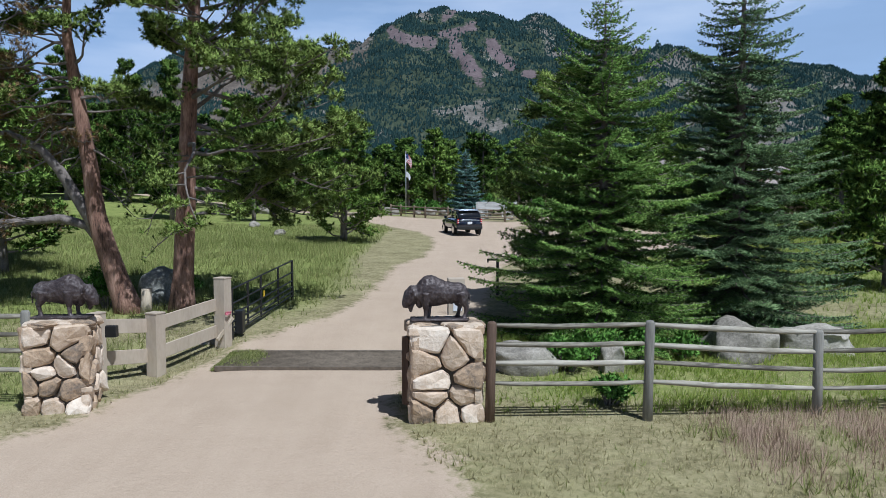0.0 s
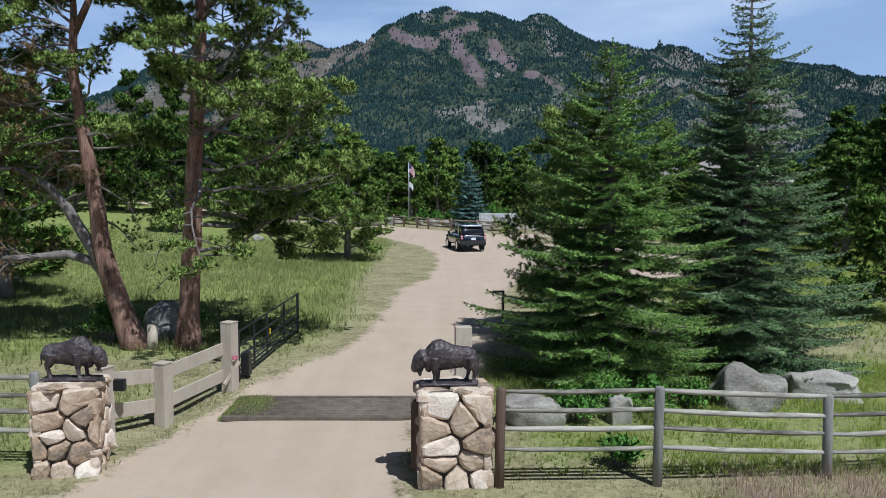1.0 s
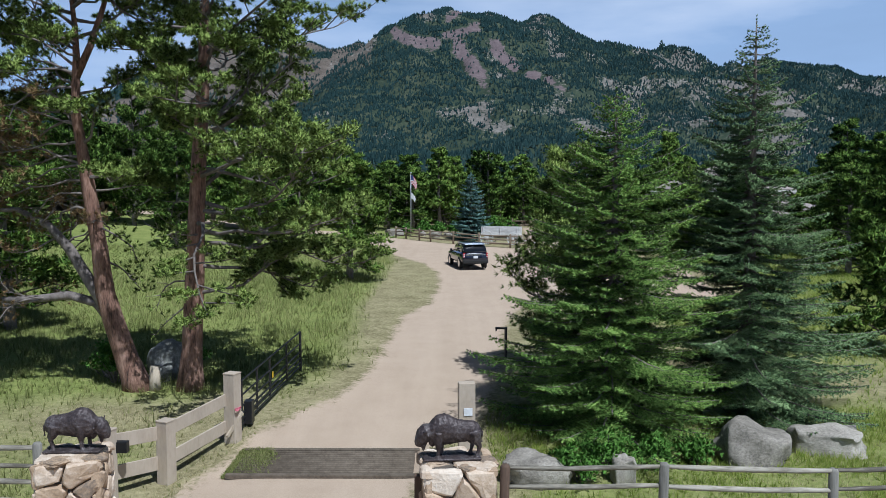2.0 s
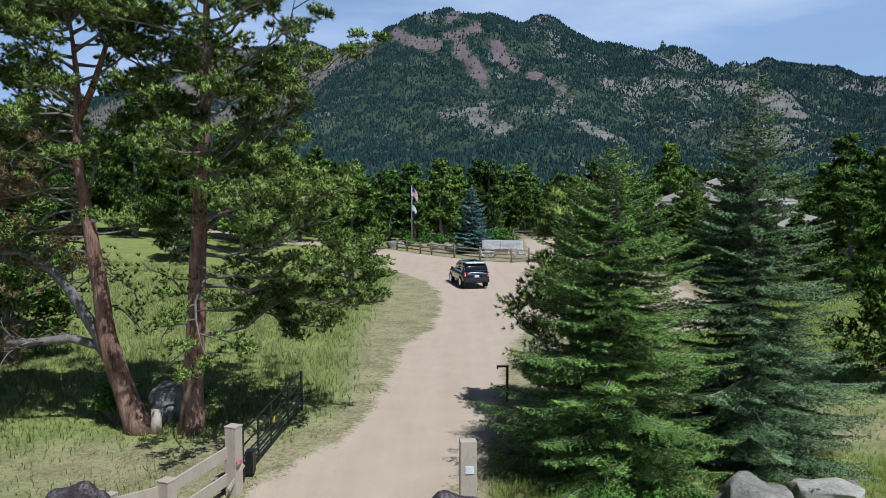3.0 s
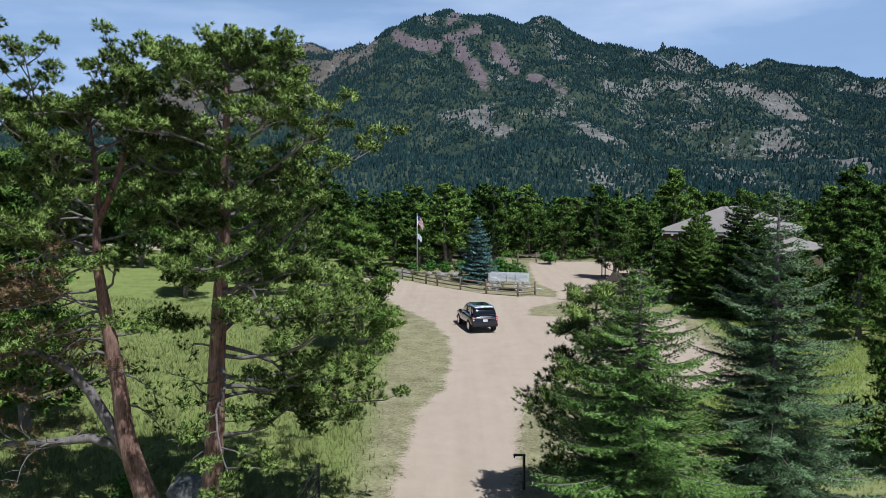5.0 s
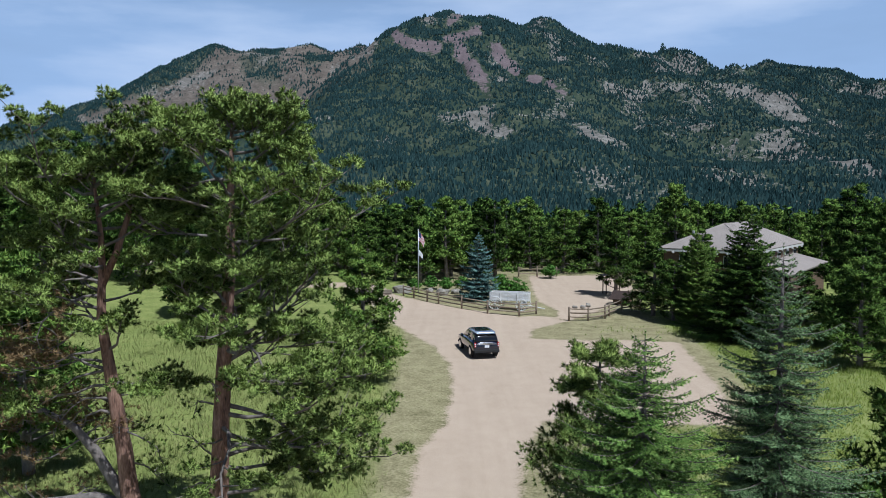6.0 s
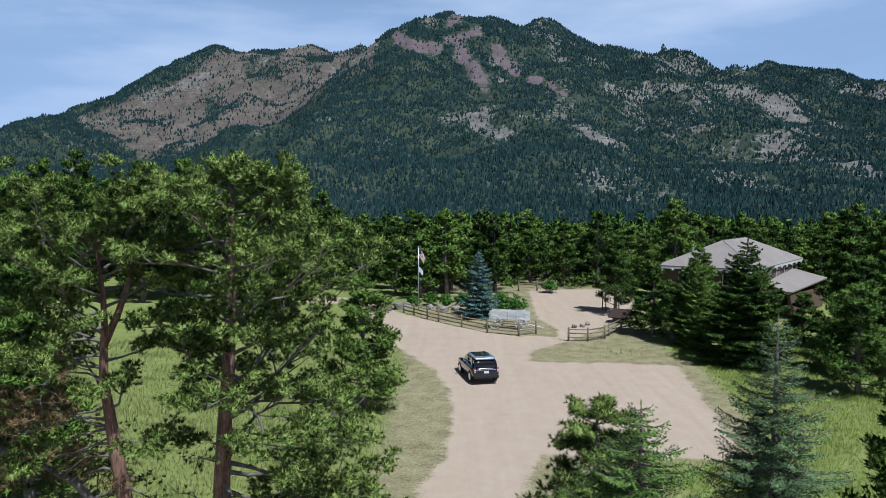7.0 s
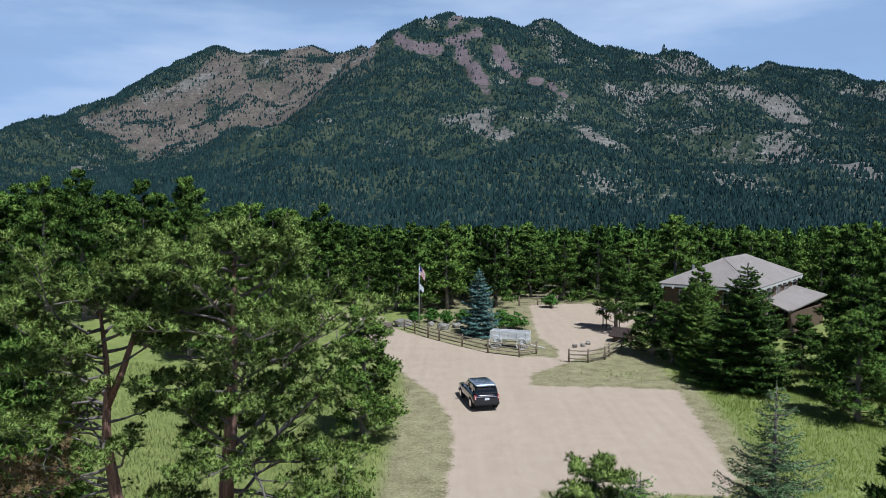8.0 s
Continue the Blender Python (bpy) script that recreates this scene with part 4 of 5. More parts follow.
MEADOW_PINES = [
    (-6.3, 48.5, 8.2, 3, 40, 1.12), (-19, 33, 9.5, 1, 0, 1.1), (-21.5, 37.2, 10.5, 4, 60, 1.0), (-24, 68, 9.5, 0, 30, 1.0), (-17.5, 71, 9, 3, 120, 0.9),
    (-21, 78, 10.5, 2, 10, 1.0), (-27, 44, 9, 0, 250, 1.1), (-33, 52, 10, 1, 20, 1.1),
    (-39, 80, 15.5, 1, 40, 0.8), (-33.5, 82, 14.5, 3, 150, 0.75), (-29.5, 84, 15.5, 0, 260, 0.8), (-45, 84, 14.5, 2, 90, 0.85)]
for x, y, h, kind, turn, slim in LAWN_PINES + HOUSE_PINES + MEADOW_PINES:
    low = "bushy dark pine at the edge of the gravel yard" if x > 0 else "dark green pine standing in the meadow"
    plant(PINES[kind], x, y, h / 9.0, turn, PINE_MATS, low, "pines round the yard", slim=slim)


def woodland():
    """The near rim of the wood: single pines, well apart from house, drive and lawn."""
    rng = np.random.default_rng(8)
    placed = []
    for _ in range(3000):
        y = rng.uniform(84, 124)
        x = rng.uniform(-0.68, 0.66) * y
        if -15 < x < 26 and y < 97 + 4 * np.sin(x * 0.4):
            continue
        if 16 < x < 48 and y < 105 or (x < -14 and y < 108 + 8 * np.sin(x * 0.13) and rng.uniform() < 0.93) or (6 < x < 23 and y < 106):
            continue
        if any((x - a) ** 2 + (y - b) ** 2 < 9.5 for a, b in placed):
            continue
        placed.append((x, y))
        tall = rng.uniform(9.5, 14.0) if x < -20 else rng.uniform(6.0, 10.6)
        plant(FAR_PINES[rng.integers(0, 5)], x, y, tall / 9.0, rng.uniform(0, 360), PINE_MATS, "tall dark pine at the rim of the wood", "pines at the wood's edge", slim=rng.uniform(0.95, 1.3))
        if len(placed) >= 190:
            break


woodland()
plant(pine_meshes(60, 7.6, 2.5, 0.1, 0.19, 0.015, 15, 18, 0.42), 4.0, 24.6, 1.0, 10, (BARK_GREY, BARK_GREY, PINE), "young pine with upright shoots behind the spruce", "pines by the gate")


# ---- gate: stone pillars, statues, fences ----
def lump(seed, rough=0.16, cuts=2, square=0.62):
    """A rounded, chipped stone that fills a unit cube."""
    bm = bmesh.new()
    bmesh.ops.create_cube(bm, size=1.0)
    bmesh.ops.subdivide_edges(bm, edges=bm.edges[:], cuts=cuts, use_grid_fill=True)
    off = Vector((seed * 7.3, seed * 3.1, seed * 1.7))
    for vert in bm.verts:
        c = vert.co
        ball = c.normalized() * 0.56
        p = c * square + ball * (1 - square)
        p += Vector((noise.noise(c * 1.7 + off), noise.noise(c * 1.7 + off * 2), noise.noise(c * 1.7 + off * 3))) * rough
        vert.co = p + c.normalized() * noise.noise(c * 4.5 + off) * rough * 0.28
    bmesh.ops.triangulate(bm, faces=bm.faces[:])
    me = bpy.data.meshes.new("stone")
    bm.to_mesh(me)
    bm.free()
    return me


STONES = [lump(i, 0.15, 3, 0.62) for i in range(1, 11)]
for me in STONES:
    me.materials.append(STONE)


def cell_of(seeds, k, w, h):
    """The corner points of the patch of a w x h rectangle that lies nearest to seed k."""
    poly = [Vector((-w / 2, 0)), Vector((w / 2, 0)), Vector((w / 2, h)), Vector((-w / 2, h))]
    for j, q in enumerate(seeds):
        if j == k or not poly:
            continue
        mid, d = (seeds[k] + q) / 2, q - seeds[k]
        out = []
        for a, b in zip(poly, poly[1:] + poly[:1]):
            da, db = (a - mid).dot(d), (b - mid).dot(d)
            if da <= 0:
                out.append(a)
            if (da < 0) != (db < 0):
                out.append(a.lerp(b, da / (da - db)))
        poly = out
    return poly


def fitted_stone(poly, deep, joint, rng, seed):
    """A stone whose face fills the given patch but for its joints: a chipped, slightly domed face on rounded shoulders."""
    c = sum(poly, Vector((0, 0))) / len(poly)
    ring = []
    for a, b in zip(poly, poly[1:] + poly[:1]):
        n = max(1, round((b - a).length / 0.13))
        ring += [a.lerp(b, (i + (0.0 if n == 1 else 0.12)) / n) for i in range(n)]
    # knock the sharp corners off
    soft = [(ring[i - 1] + 4 * ring[i] + ring[(i + 1) % len(ring)]) / 6 for i in range(len(ring))]
    bm, off = bmesh.new(), Vector((seed * 3.7, seed * 1.3, seed * 0.7))
    loops = []
    tilt = (rng.uniform(-0.16, 0.16), rng.uniform(-0.16, 0.16))
    for inset, out in ((joint, -0.3), (joint * 0.8, 0.45), (joint + 0.016, 0.82), (joint + 0.05, 1.0)):
        loop = []
        for p in soft:
            d = p - c
            q = c + d * max(0.1, 1 - inset / max(d.length, 0.02))
            wob = noise.noise(Vector((q.x * 6, q.y * 6, out)) + off) * 0.022
            loop.append(bm.verts.new((q.x + wob, -(deep * out + (wob * 1.4 + d.x * tilt[0] + d.y * tilt[1]) * (out > 0.5)), q.y + wob * 0.7)))
        loops.append(loop)
    top = bm.verts.new((c.x, -deep * 1.12, c.y))
    back = bm.verts.new((c.x, deep * 0.16, c.y))
    n = len(soft)
    for lo, hi in zip(loops, loops[1:]):
        for i in range(n):
            bm.faces.new((lo[i], lo[(i + 1) % n], hi[(i + 1) % n], hi[i]))
    for i in range(n):
        bm.faces.new((loops[-1][i], loops[-1][(i + 1) % n], top))
        bm.faces.new((loops[0][(i + 1) % n], loops[0][i], back))
    bmesh.ops.recalc_face_normals(bm, faces=bm.faces[:])
    me = bpy.data.meshes.new("stone")
    bm.to_mesh(me)
    bm.free()
    me.materials.append(STONE)
    return me


def pillar(x, y, turn, seed, label, tall=1.66, wide=1.24):
    rng = random.Random(seed)
    gz = ground_z(x, y)
    ob = thing("stone_pillar", pose(x, y, gz, 0, 0, turn), label, "pillar", "pillars at the gate")
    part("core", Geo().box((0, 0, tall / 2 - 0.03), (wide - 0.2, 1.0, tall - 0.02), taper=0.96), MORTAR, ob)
    for side in range(4):
        a, span = radians(90 * side), (wide if side % 2 == 0 else 1.2)
        reach = (1.2 if side % 2 == 0 else wide) / 2 - 0.11
        seeds, z = [], 0.0
        while z < tall - 0.1:
            h, n = rng.uniform(0.24, 0.42), rng.choice((2, 3, 3))
            shift = rng.uniform(-0.12, 0.12)
            for k in range(n):
                seeds.append(Vector((span * ((k + 0.5) / n - 0.5) + shift + rng.uniform(-0.09, 0.09), z + h * rng.uniform(0.2, 0.8))))
            z += h
        for k in range(len(seeds)):
            poly = cell_of(seeds, k, span + 0.02, tall + 0.04)
            if len(poly) < 3:
                continue
            st = new("stone", fitted_stone(poly, rng.uniform(0.10, 0.155), rng.uniform(0.002, 0.012), rng, seed * 50 + side * 20 + k))
            st.parent = ob
            p = Vector((0, -reach, -0.06))
            p.rotate(Euler((0, 0, a)))
            st.matrix_local = Matrix.LocRotScale(p, Euler((0, 0, a)), None)
    for k in range(9):
        st = new("stone", STONES[k])
        st.parent = ob
        st.matrix_local = Matrix.LocRotScale(Vector((rng.uniform(-0.4, 0.4) * wide, rng.uniform(-0.46, 0.46), tall - 0.05)), Euler((0, 0, rng.uniform(0, 6))), Vector((0.46, 0.4, 0.12)))
    return ob


pillar(0.03, 13.42, 4, 5, "square gate pillar of cream and tan fieldstones")
pillar(-6.93, 13.85, 14, 9, "square gate pillar of pinkish and cream fieldstones", 1.62, 1.08)


def oval_loft(geo, stations, sides=16, axis="x"):
    """stations: along, height, half height, half width."""
    ring = np.linspace(0, 2 * np.pi, sides, endpoint=False)
    verts = []
    for s in stations:
        a, zc, hh, hw = s[:4]
        verts.append(np.stack([np.full(sides, a), np.cos(ring) * hw, zc + np.sin(ring) * hh], 1))
    n = len(stations)
    faces = [(i * sides + j, i * sides + (j + 1) % sides, (i + 1) * sides + (j + 1) % sides, (i + 1) * sides + j) for i in range(n - 1) for j in range(sides)]
    faces += [tuple(range(sides - 1, -1, -1)), tuple((n - 1) * sides + j for j in range(sides))]
    return geo.add(np.concatenate(verts), faces)


def bison(x, y, z, turn, label):
    g = Geo()
    oval_loft(g, [(-0.50, 0.40, 0.05, 0.04), (-0.47, 0.41, 0.12, 0.09), (-0.38, 0.42, 0.155, 0.125), (-0.24, 0.415, 0.168, 0.14), (-0.10, 0.42, 0.185, 0.145), (0.02, 0.435, 0.22, 0.155),
                  (0.13, 0.455, 0.245, 0.165), (0.24, 0.445, 0.24, 0.16), (0.33, 0.435, 0.19, 0.14), (0.40, 0.41, 0.13, 0.11), (0.44, 0.40, 0.05, 0.05)])
    # heavy, low-hung head
    g.tube([(0.36, 0, 0.45), (0.43, 0, 0.42), (0.50, 0, 0.36), (0.555, 0, 0.28), (0.585, 0, 0.215), (0.59, 0, 0.19)], [0.10, 0.14, 0.135, 0.105, 0.07, 0.04], 14)
    g.tube([(0.49, 0, 0.27), (0.50, 0, 0.18), (0.49, 0, 0.12)], [0.07, 0.045, 0.012], 8)
    g.tube([(0.33, 0, 0.33), (0.34, 0, 0.22), (0.33, 0, 0.18)], [0.09, 0.06, 0.02], 8)
    for s in (-1, 1):
        g.tube([(0.46, s * 0.11, 0.44), (0.465, s * 0.16, 0.455), (0.475, s * 0.17, 0.50), (0.48, s * 0.155, 0.535)], [0.026, 0.022, 0.014, 0.004], 7)
        g.tube([(0.43, s * 0.11, 0.40), (0.41, s * 0.165, 0.385)], [0.03, 0.012], 6)
        fx = 0.20 + 0.035 * s
        g.tube([(fx, s * 0.085, 0.42), (fx + 0.01, s * 0.09, 0.27), (fx, s * 0.085, 0.17), (fx + 0.01, s * 0.085, 0.07), (fx + 0.02, s * 0.085, 0.035)], [0.10, 0.075, 0.042, 0.032, 0.045], 9)
        bx = -0.38 - 0.05 * s
        g.tube([(bx + 0.03, s * 0.08, 0.42), (bx + 0.01, s * 0.085, 0.29), (bx - 0.05, s * 0.08, 0.19), (bx - 0.02, s * 0.08, 0.09), (bx, s * 0.08, 0.035)], [0.12, 0.085, 0.042, 0.03, 0.042], 9)
    g.tube([(-0.49, 0, 0.47), (-0.535, 0, 0.40), (-0.53, 0, 0.28), (-0.525, 0, 0.23)], [0.025, 0.018, 0.014, 0.022], 6)
    g.box((0.0, 0, 0.012), (1.0, 0.34, 0.035))
    me = g.mesh("bison_statue", True)
    ob = part("bison_statue", me, BRONZE)
    ob.matrix_world = pose(x, y, z, 0, 0, turn) @ Matrix.Diagonal((1, 1.1, 1.13, 1))
    rm = ob.modifiers.new("fuse", "REMESH")
    rm.mode, rm.voxel_size, rm.use_smooth_shade = "VOXEL", 0.0125, True
    tex = bpy.data.textures.new("shaggy", "CLOUDS")
    tex.noise_scale = 0.05
    dp = ob.modifiers.new("coat", "DISPLACE")
    dp.texture, dp.strength, dp.mid_level = tex, 0.022, 0.5
    return tagged(ob, label, "statue", "bison statues on the pillars")


bison(-0.07, 13.35, ground_z(0.03, 13.42) + 1.69, 180 + 5, "weathered bronze bison statue on a stone gate pillar")
bison(-6.9, 13.8, ground_z(-6.72, 13.95) + 1.65, 2, "dark bronze bison statue on a stone gate pillar")


def post_geo(h, r, rng, sides=9):
    g = Geo()
    lean = rng.normal(0, 0.008, 2) * h
    g.tube([(0, 0, -0.2), (lean[0] * 0.5, lean[1] * 0.5, h * 0.5), (lean[0], lean[1], h - 0.03), (lean[0], lean[1], h + 0.01)], [r * 1.03, r, r * 0.98, r * 0.7], sides, 0.05, rng)
    return g


def rail_fence(posts, levels, post_r, rail_r, mats, label, seed, group="", over=0.0):
    """posts: x, y, height and, where the rails sit lower, by how much. Round rails run from post to post at the given levels above the ground."""
    rng = np.random.default_rng(seed)
    posts = [(*p, 0.0)[:4] for p in posts]
    x0, y0 = posts[0][:2]
    root = thing("rail_fence", pose(x0, y0, ground_z(x0, y0)), label, "fence", group)
    z0 = ground_z(x0, y0)
    for x, y, h, _ in posts:
        p = part("post", post_geo(h, post_r, rng), mats[0], root, smooth=True)
        p.location = (x - x0, y - y0, ground_z(x, y) - z0)
    for (ax, ay, _, da), (bx, by, _, db) in zip(posts, posts[1:]):
        za, zb = ground_z(ax, ay) - z0 - da, ground_z(bx, by) - z0 - db
        d = np.array([bx - ax, by - ay, 0])
        ln = np.linalg.norm(d)
        for lv in levels:
            a = np.array([0, 0, 0]) - d / ln * over
            s = np.linspace(0, 1, 6)[:, None]
            pts = a + (d + 2 * d / ln * over) * s
            pts[:, 2] = (zb - za) * s[:, 0] + rng.normal(0, 0.004, 6) - 0.02 * np.sin(s[:, 0] * 3.14)
            g = Geo().tube(pts, rail_r * rng.uniform(0.85, 1.12) * np.array([0.75, 1, 1.05, 1.0, 1, 0.75]), 8, 0.06, rng)
            r = part("rail", g, mats[1], root, smooth=True)
            r.location = (ax - x0, ay - y0, za + lv + rng.normal(0, 0.012))
    return root


FENCE_MATS = (WOOD_POST, WOOD_GREY)
gate_fence = rail_fence([(0.80, 12.92, 1.72), (3.52, 12.98, 1.72), (6.6, 13.32, 1.5, 0.2), (9.7, 13.6, 1.5, 0.2), (12.8, 13.8, 1.5, 0.2), (15.9, 14, 1.5, 0.2)], (0.66, 1.0, 1.32, 1.67), 0.085, 0.047, FENCE_MATS,
           "weathered grey four-rail timber fence beside the gate pillar", 3, "fences at the gate")
gate_fence.children[0].data.materials[0] = WOOD_BROWN
rail_fence([(-7.62, 13.9, 1.75), (-10.7, 14.1, 1.7), (-13.8, 14.3, 1.7)], (0.66, 1.0, 1.33, 1.66), 0.085, 0.05, FENCE_MATS,
           "weathered grey four-rail timber fence beside the gate pillar", 4, "fences at the gate")


def brown_post(x, y, h, w, tilt, label):
    ob = part("timber_post", Geo().box((0, 0, h / 2), (w, 0.14, h), bevel=0.012), WOOD_BROWN)
    ob.matrix_world = pose(x, y, ground_z(x, y) - 0.05, 0, tilt, 0)
    return tagged(ob, label, "post")


brown_post(-0.66, 13.3, 1.2, 0.12, 0, "dark brown timber post against the stone pillar").location.z += 0.25


def turn_z(a):
    return Euler((0, 0, a)).to_matrix()


def board_between(geo, a, b, wide, thick):
    a, b = Vector(a), Vector(b)
    d = b - a
    rot = d.to_track_quat("X", "Z").to_matrix()
    return geo.box((a + b) / 2, (d.length, thick, wide), rot, bevel=0.008)


def wing_fence():
    """The tan board fence that leads from the pillar to the cattle guard."""
    pts = [(-7.15, 15.7), (-6.45, 17.05), (-5.58, 19.3)]
    root = thing("board_fence", pose(*pts[1], ground_z(*pts[1])), "tan painted board fence with two wide rails beside the cattle guard", "fence")
    z0 = root.matrix_world.translation
    a = math.atan2(pts[2][1] - pts[1][1], pts[2][0] - pts[1][0])
    for (x, y), h, w in zip(pts, (1.5, 1.42, 1.75), (0.2, 0.3, 0.32)):
        p = part("post", Geo().box((0, 0, h / 2 - 0.1), (0.3, w, h + 0.2), turn_z(a), bevel=0.012), TAN_PAINT, root)
        p.location = Vector((x, y, ground_z(x, y))) - z0
        cap = part("cap", Geo().box((0, 0, h + 0.012), (0.32, w + 0.02, 0.03), turn_z(a), bevel=0.006), TAN_PAINT, p)
    for (p, q), (u, v) in zip(zip(pts, pts[1:]), ((1.22, 1.14), (1.14, 1.1))):
        for drop in (0.0, 0.68):
            off = Vector((-math.sin(a), math.cos(a), 0)) * 0.12
            A = Vector((*p, ground_z(*p) + u - drop)) - z0 + off
            B = Vector((*q, ground_z(*q) + v - drop)) - z0 + off
            part("board", board_between(Geo(), A, B, 0.31, 0.05), TAN_PAINT, root)
    x, y = pts[2]
    part("brace", board_between(Geo(), Vector((x - 0.05, y - 0.35, 0.45)) - Vector((z0.x, z0.y, 0)), Vector((x + 0.22, y + 0.1, 0.95)) - Vector((z0.x, z0.y, 0)), 0.09, 0.05), CUT_WOOD, root, "short pale timber brace")
    g = Geo()
    for k in range(5):
        s = np.linspace(0, 6.28, 12)
        g.tube(np.stack([0.15 + 0.05 * np.cos(s), -0.05 + 0.2 * np.sin(s), 0.98 + 0.012 * k + 0.02 * np.sin(2 * s + k)], 1), 0.009, 4)
    part("tape", g, ROPE, root, "pink marking tape wound round the end").location = Vector((x, y, 0.1)) - Vector((z0.x, z0.y, 0))
    lamp = part("floodlight", Geo().box((0, 0, 0), (0.27, 0.16, 0.24), bevel=0.02).box((0, 0.08, 0.0), (0.05, 0.14, 0.05)), BLACK_STEEL, root, "small black floodlight")
    lamp.location = Vector((-6.93, 15.85, 1.12)) - z0
    return root


wing_fence()
tan = part("gate_post", Geo().box((0, 0, 0.98), (0.38, 0.28, 2.0), bevel=0.015), TAN_PAINT)
tan.matrix_world = pose(0.3, 17.7, ground_z(0.38, 17.7) - 0.05, 0, 0, 6)
tagged(tan, "tan painted square gate post by the drive", "post")
part("notice", Geo().box((0.02, -0.155, 1.32), (0.2, 0.012, 0.18), bevel=0.004), PLATE, tan, "small white blank notice")


def steel_gate():
    """The open black ranch gate, swung back along the drive."""
    a, b = Vector((-5.55, 20.0, 0)), Vector((-5.12, 25.9, 0))
    root = thing("ranch_gate", pose(a.x, a.y, ground_z(a.x, a.y)), "open black tubular steel ranch gate beside the drive", "gate")
    d = b - a
    rise = ground_z(b.x, b.y) - ground_z(a.x, a.y)
    for k, u in enumerate((0, 0.22, 0.42, 0.72, 1.0)):
        p = d * u
        part("upright", Geo().tube([(p.x, p.y, rise * u - (0.15 if k in (0, 4) else -0.12)), (p.x, p.y, rise * u + 1.36)], 0.045 if k in (0, 4) else 0.032, 8), BLACK_STEEL, root)
    for lv in (0.16, 0.30, 0.46, 0.66, 0.95, 1.34):
        part("bar", Geo().tube([(0, 0, lv), (d.x, d.y, lv + rise)], 0.026, 8), BLACK_STEEL, root)
    q = d * 0.45
    part("reflector", Geo().box((q.x + 0.04, q.y, 0.78 + rise * 0.45), (0.02, 0.1, 0.18), bevel=0.005), YELLOW, root, "yellow reflector tag")
    part("opener", Geo().box((0.1, 0.4, 0.42), (0.22, 0.3, 0.62), bevel=0.02), BLACK_STEEL, root, "dark gate opener box")
    return root


steel_gate()


def arm_post(x, y):
    g = Geo().tube([(0, 0, -0.2), (0, 0, 1.28)], 0.05, 8)
    root = thing("steel_post", pose(x, y, ground_z(x, y)), "black steel post with a short arm at the drive's edge", "post")
    part("upright", g, BLACK_STEEL, root)
    part("arm", Geo().box((-0.16, 0, 1.24), (0.42, 0.07, 0.07), bevel=0.008), BLACK_STEEL, root)
    part("catch", Geo().box((-0.34, 0, 1.2), (0.05, 0.07, 0.12), bevel=0.006), BLACK_STEEL, root)


arm_post(1.92, 26.9)


def cattle_guard(x0, x1, y0, y1, bars, label, dz=0.0):
    z = ground_z((x0 + x1) / 2, (y0 + y1) / 2) + dz
    root = thing("cattle_guard", pose((x0 + x1) / 2, (y0 + y1) / 2, z), label, "cattle guard", "cattle guards")
    w, dpt = x1 - x0, y1 - y0
    part("pit", Geo().box((0, 0, -0.115), (w, dpt, 0.02)), PIT, root)
    for s in (-1, 1):
        part("kerb", Geo().box((0, s * (dpt / 2 + 0.06), -0.035), (w + 0.2, 0.14, 0.1), bevel=0.012), GREY_STEEL, root)
    for k in range(bars):
        y = -dpt / 2 + dpt * (k + 0.5) / bars
        part("bar", Geo().tube([(-w / 2, y, -0.04), (w / 2, y, -0.04)], dpt / bars * 0.30, 8), GREY_STEEL, root, smooth=True)
    for k in range(4):
        part("beam", Geo().box((-w / 2 + w * (k + 0.5) / 4, 0, -0.085), (0.1, dpt, 0.05)), GREY_STEEL, root)
    return root


cattle_guard(-5.0, -0.92, 17.0, 18.6, 12, "worn steel bar cattle guard across the dirt drive")
cattle_guard(-12.3, -7.2, 85.2, 88.4, 10, "grey steel bar cattle guard on the far drive", 0.03)


# ---- boulders, stump, shrubs ----
def boulder(x, y, w, d, h, seed, mat, label, turn=0.0, sink=0.34, name="boulder"):
    me = lump(seed, 0.24, 8, 0.4)
    me.materials.append(mat)
    me.shade_smooth()
    ob = new(name, me)
    ob.matrix_world = pose(x, y, ground_z(x, y) + h * (0.5 - sink), 0, 0, turn) @ Matrix.Diagonal((w, d, h, 1))
    return tagged(ob, label, "boulder")


boulder(1.84, 16.7, 1.25, 0.95, 0.84, 21, GRANITE, "rounded pale grey granite boulder behind the fence")
boulder(7.0, 17.9, 1.6, 1.2, 1.2, 22, GRANITE, "large rounded grey granite boulder below the spruce", 10)
boulder(9.05, 18.5, 1.6, 1.1, 0.92, 23, GRANITE, "low broad grey granite boulder below the spruce", -14)
boulder(3.7, 16.6, 0.5, 0.42, 0.85, 24, GRANITE, "small upright pale stone among the weeds")
boulder(-9.3, 25.3, 1.3, 1.1, 1.6, 25, GRANITE_DARK, "dark lichen-covered boulder between two pine trunks", 30)
boulder(-5.95, 19.9, 0.6, 0.5, 0.42, 26, GRANITE, "pale rock behind the board fence")
boulder(-6.0, 86.4, 1.9, 1.3, 1.15, 27, GRANITE, "whitish boulder at the end of the split-rail fence", 20)
for k, (x, y, w) in enumerate(((-1.4, 84.5, 1.2), (0.1, 85.6, 0.9), (-2.9, 86.5, 0.8), (11.6, 75.5, 0.5), (12.5, 75.9, 0.45), (13.2, 77.0, 0.5), (-11.5, 54, 0.7), (-15.5, 63, 0.8), (-29, 88, 1.6), (-33, 90, 1.2), (-20, 86, 1.4))):
    boulder(x, y, w, w * 0.8, w * 0.75, 30 + k, GRANITE, "small pale granite rock in the grass", k * 37, 0.25, "rock")

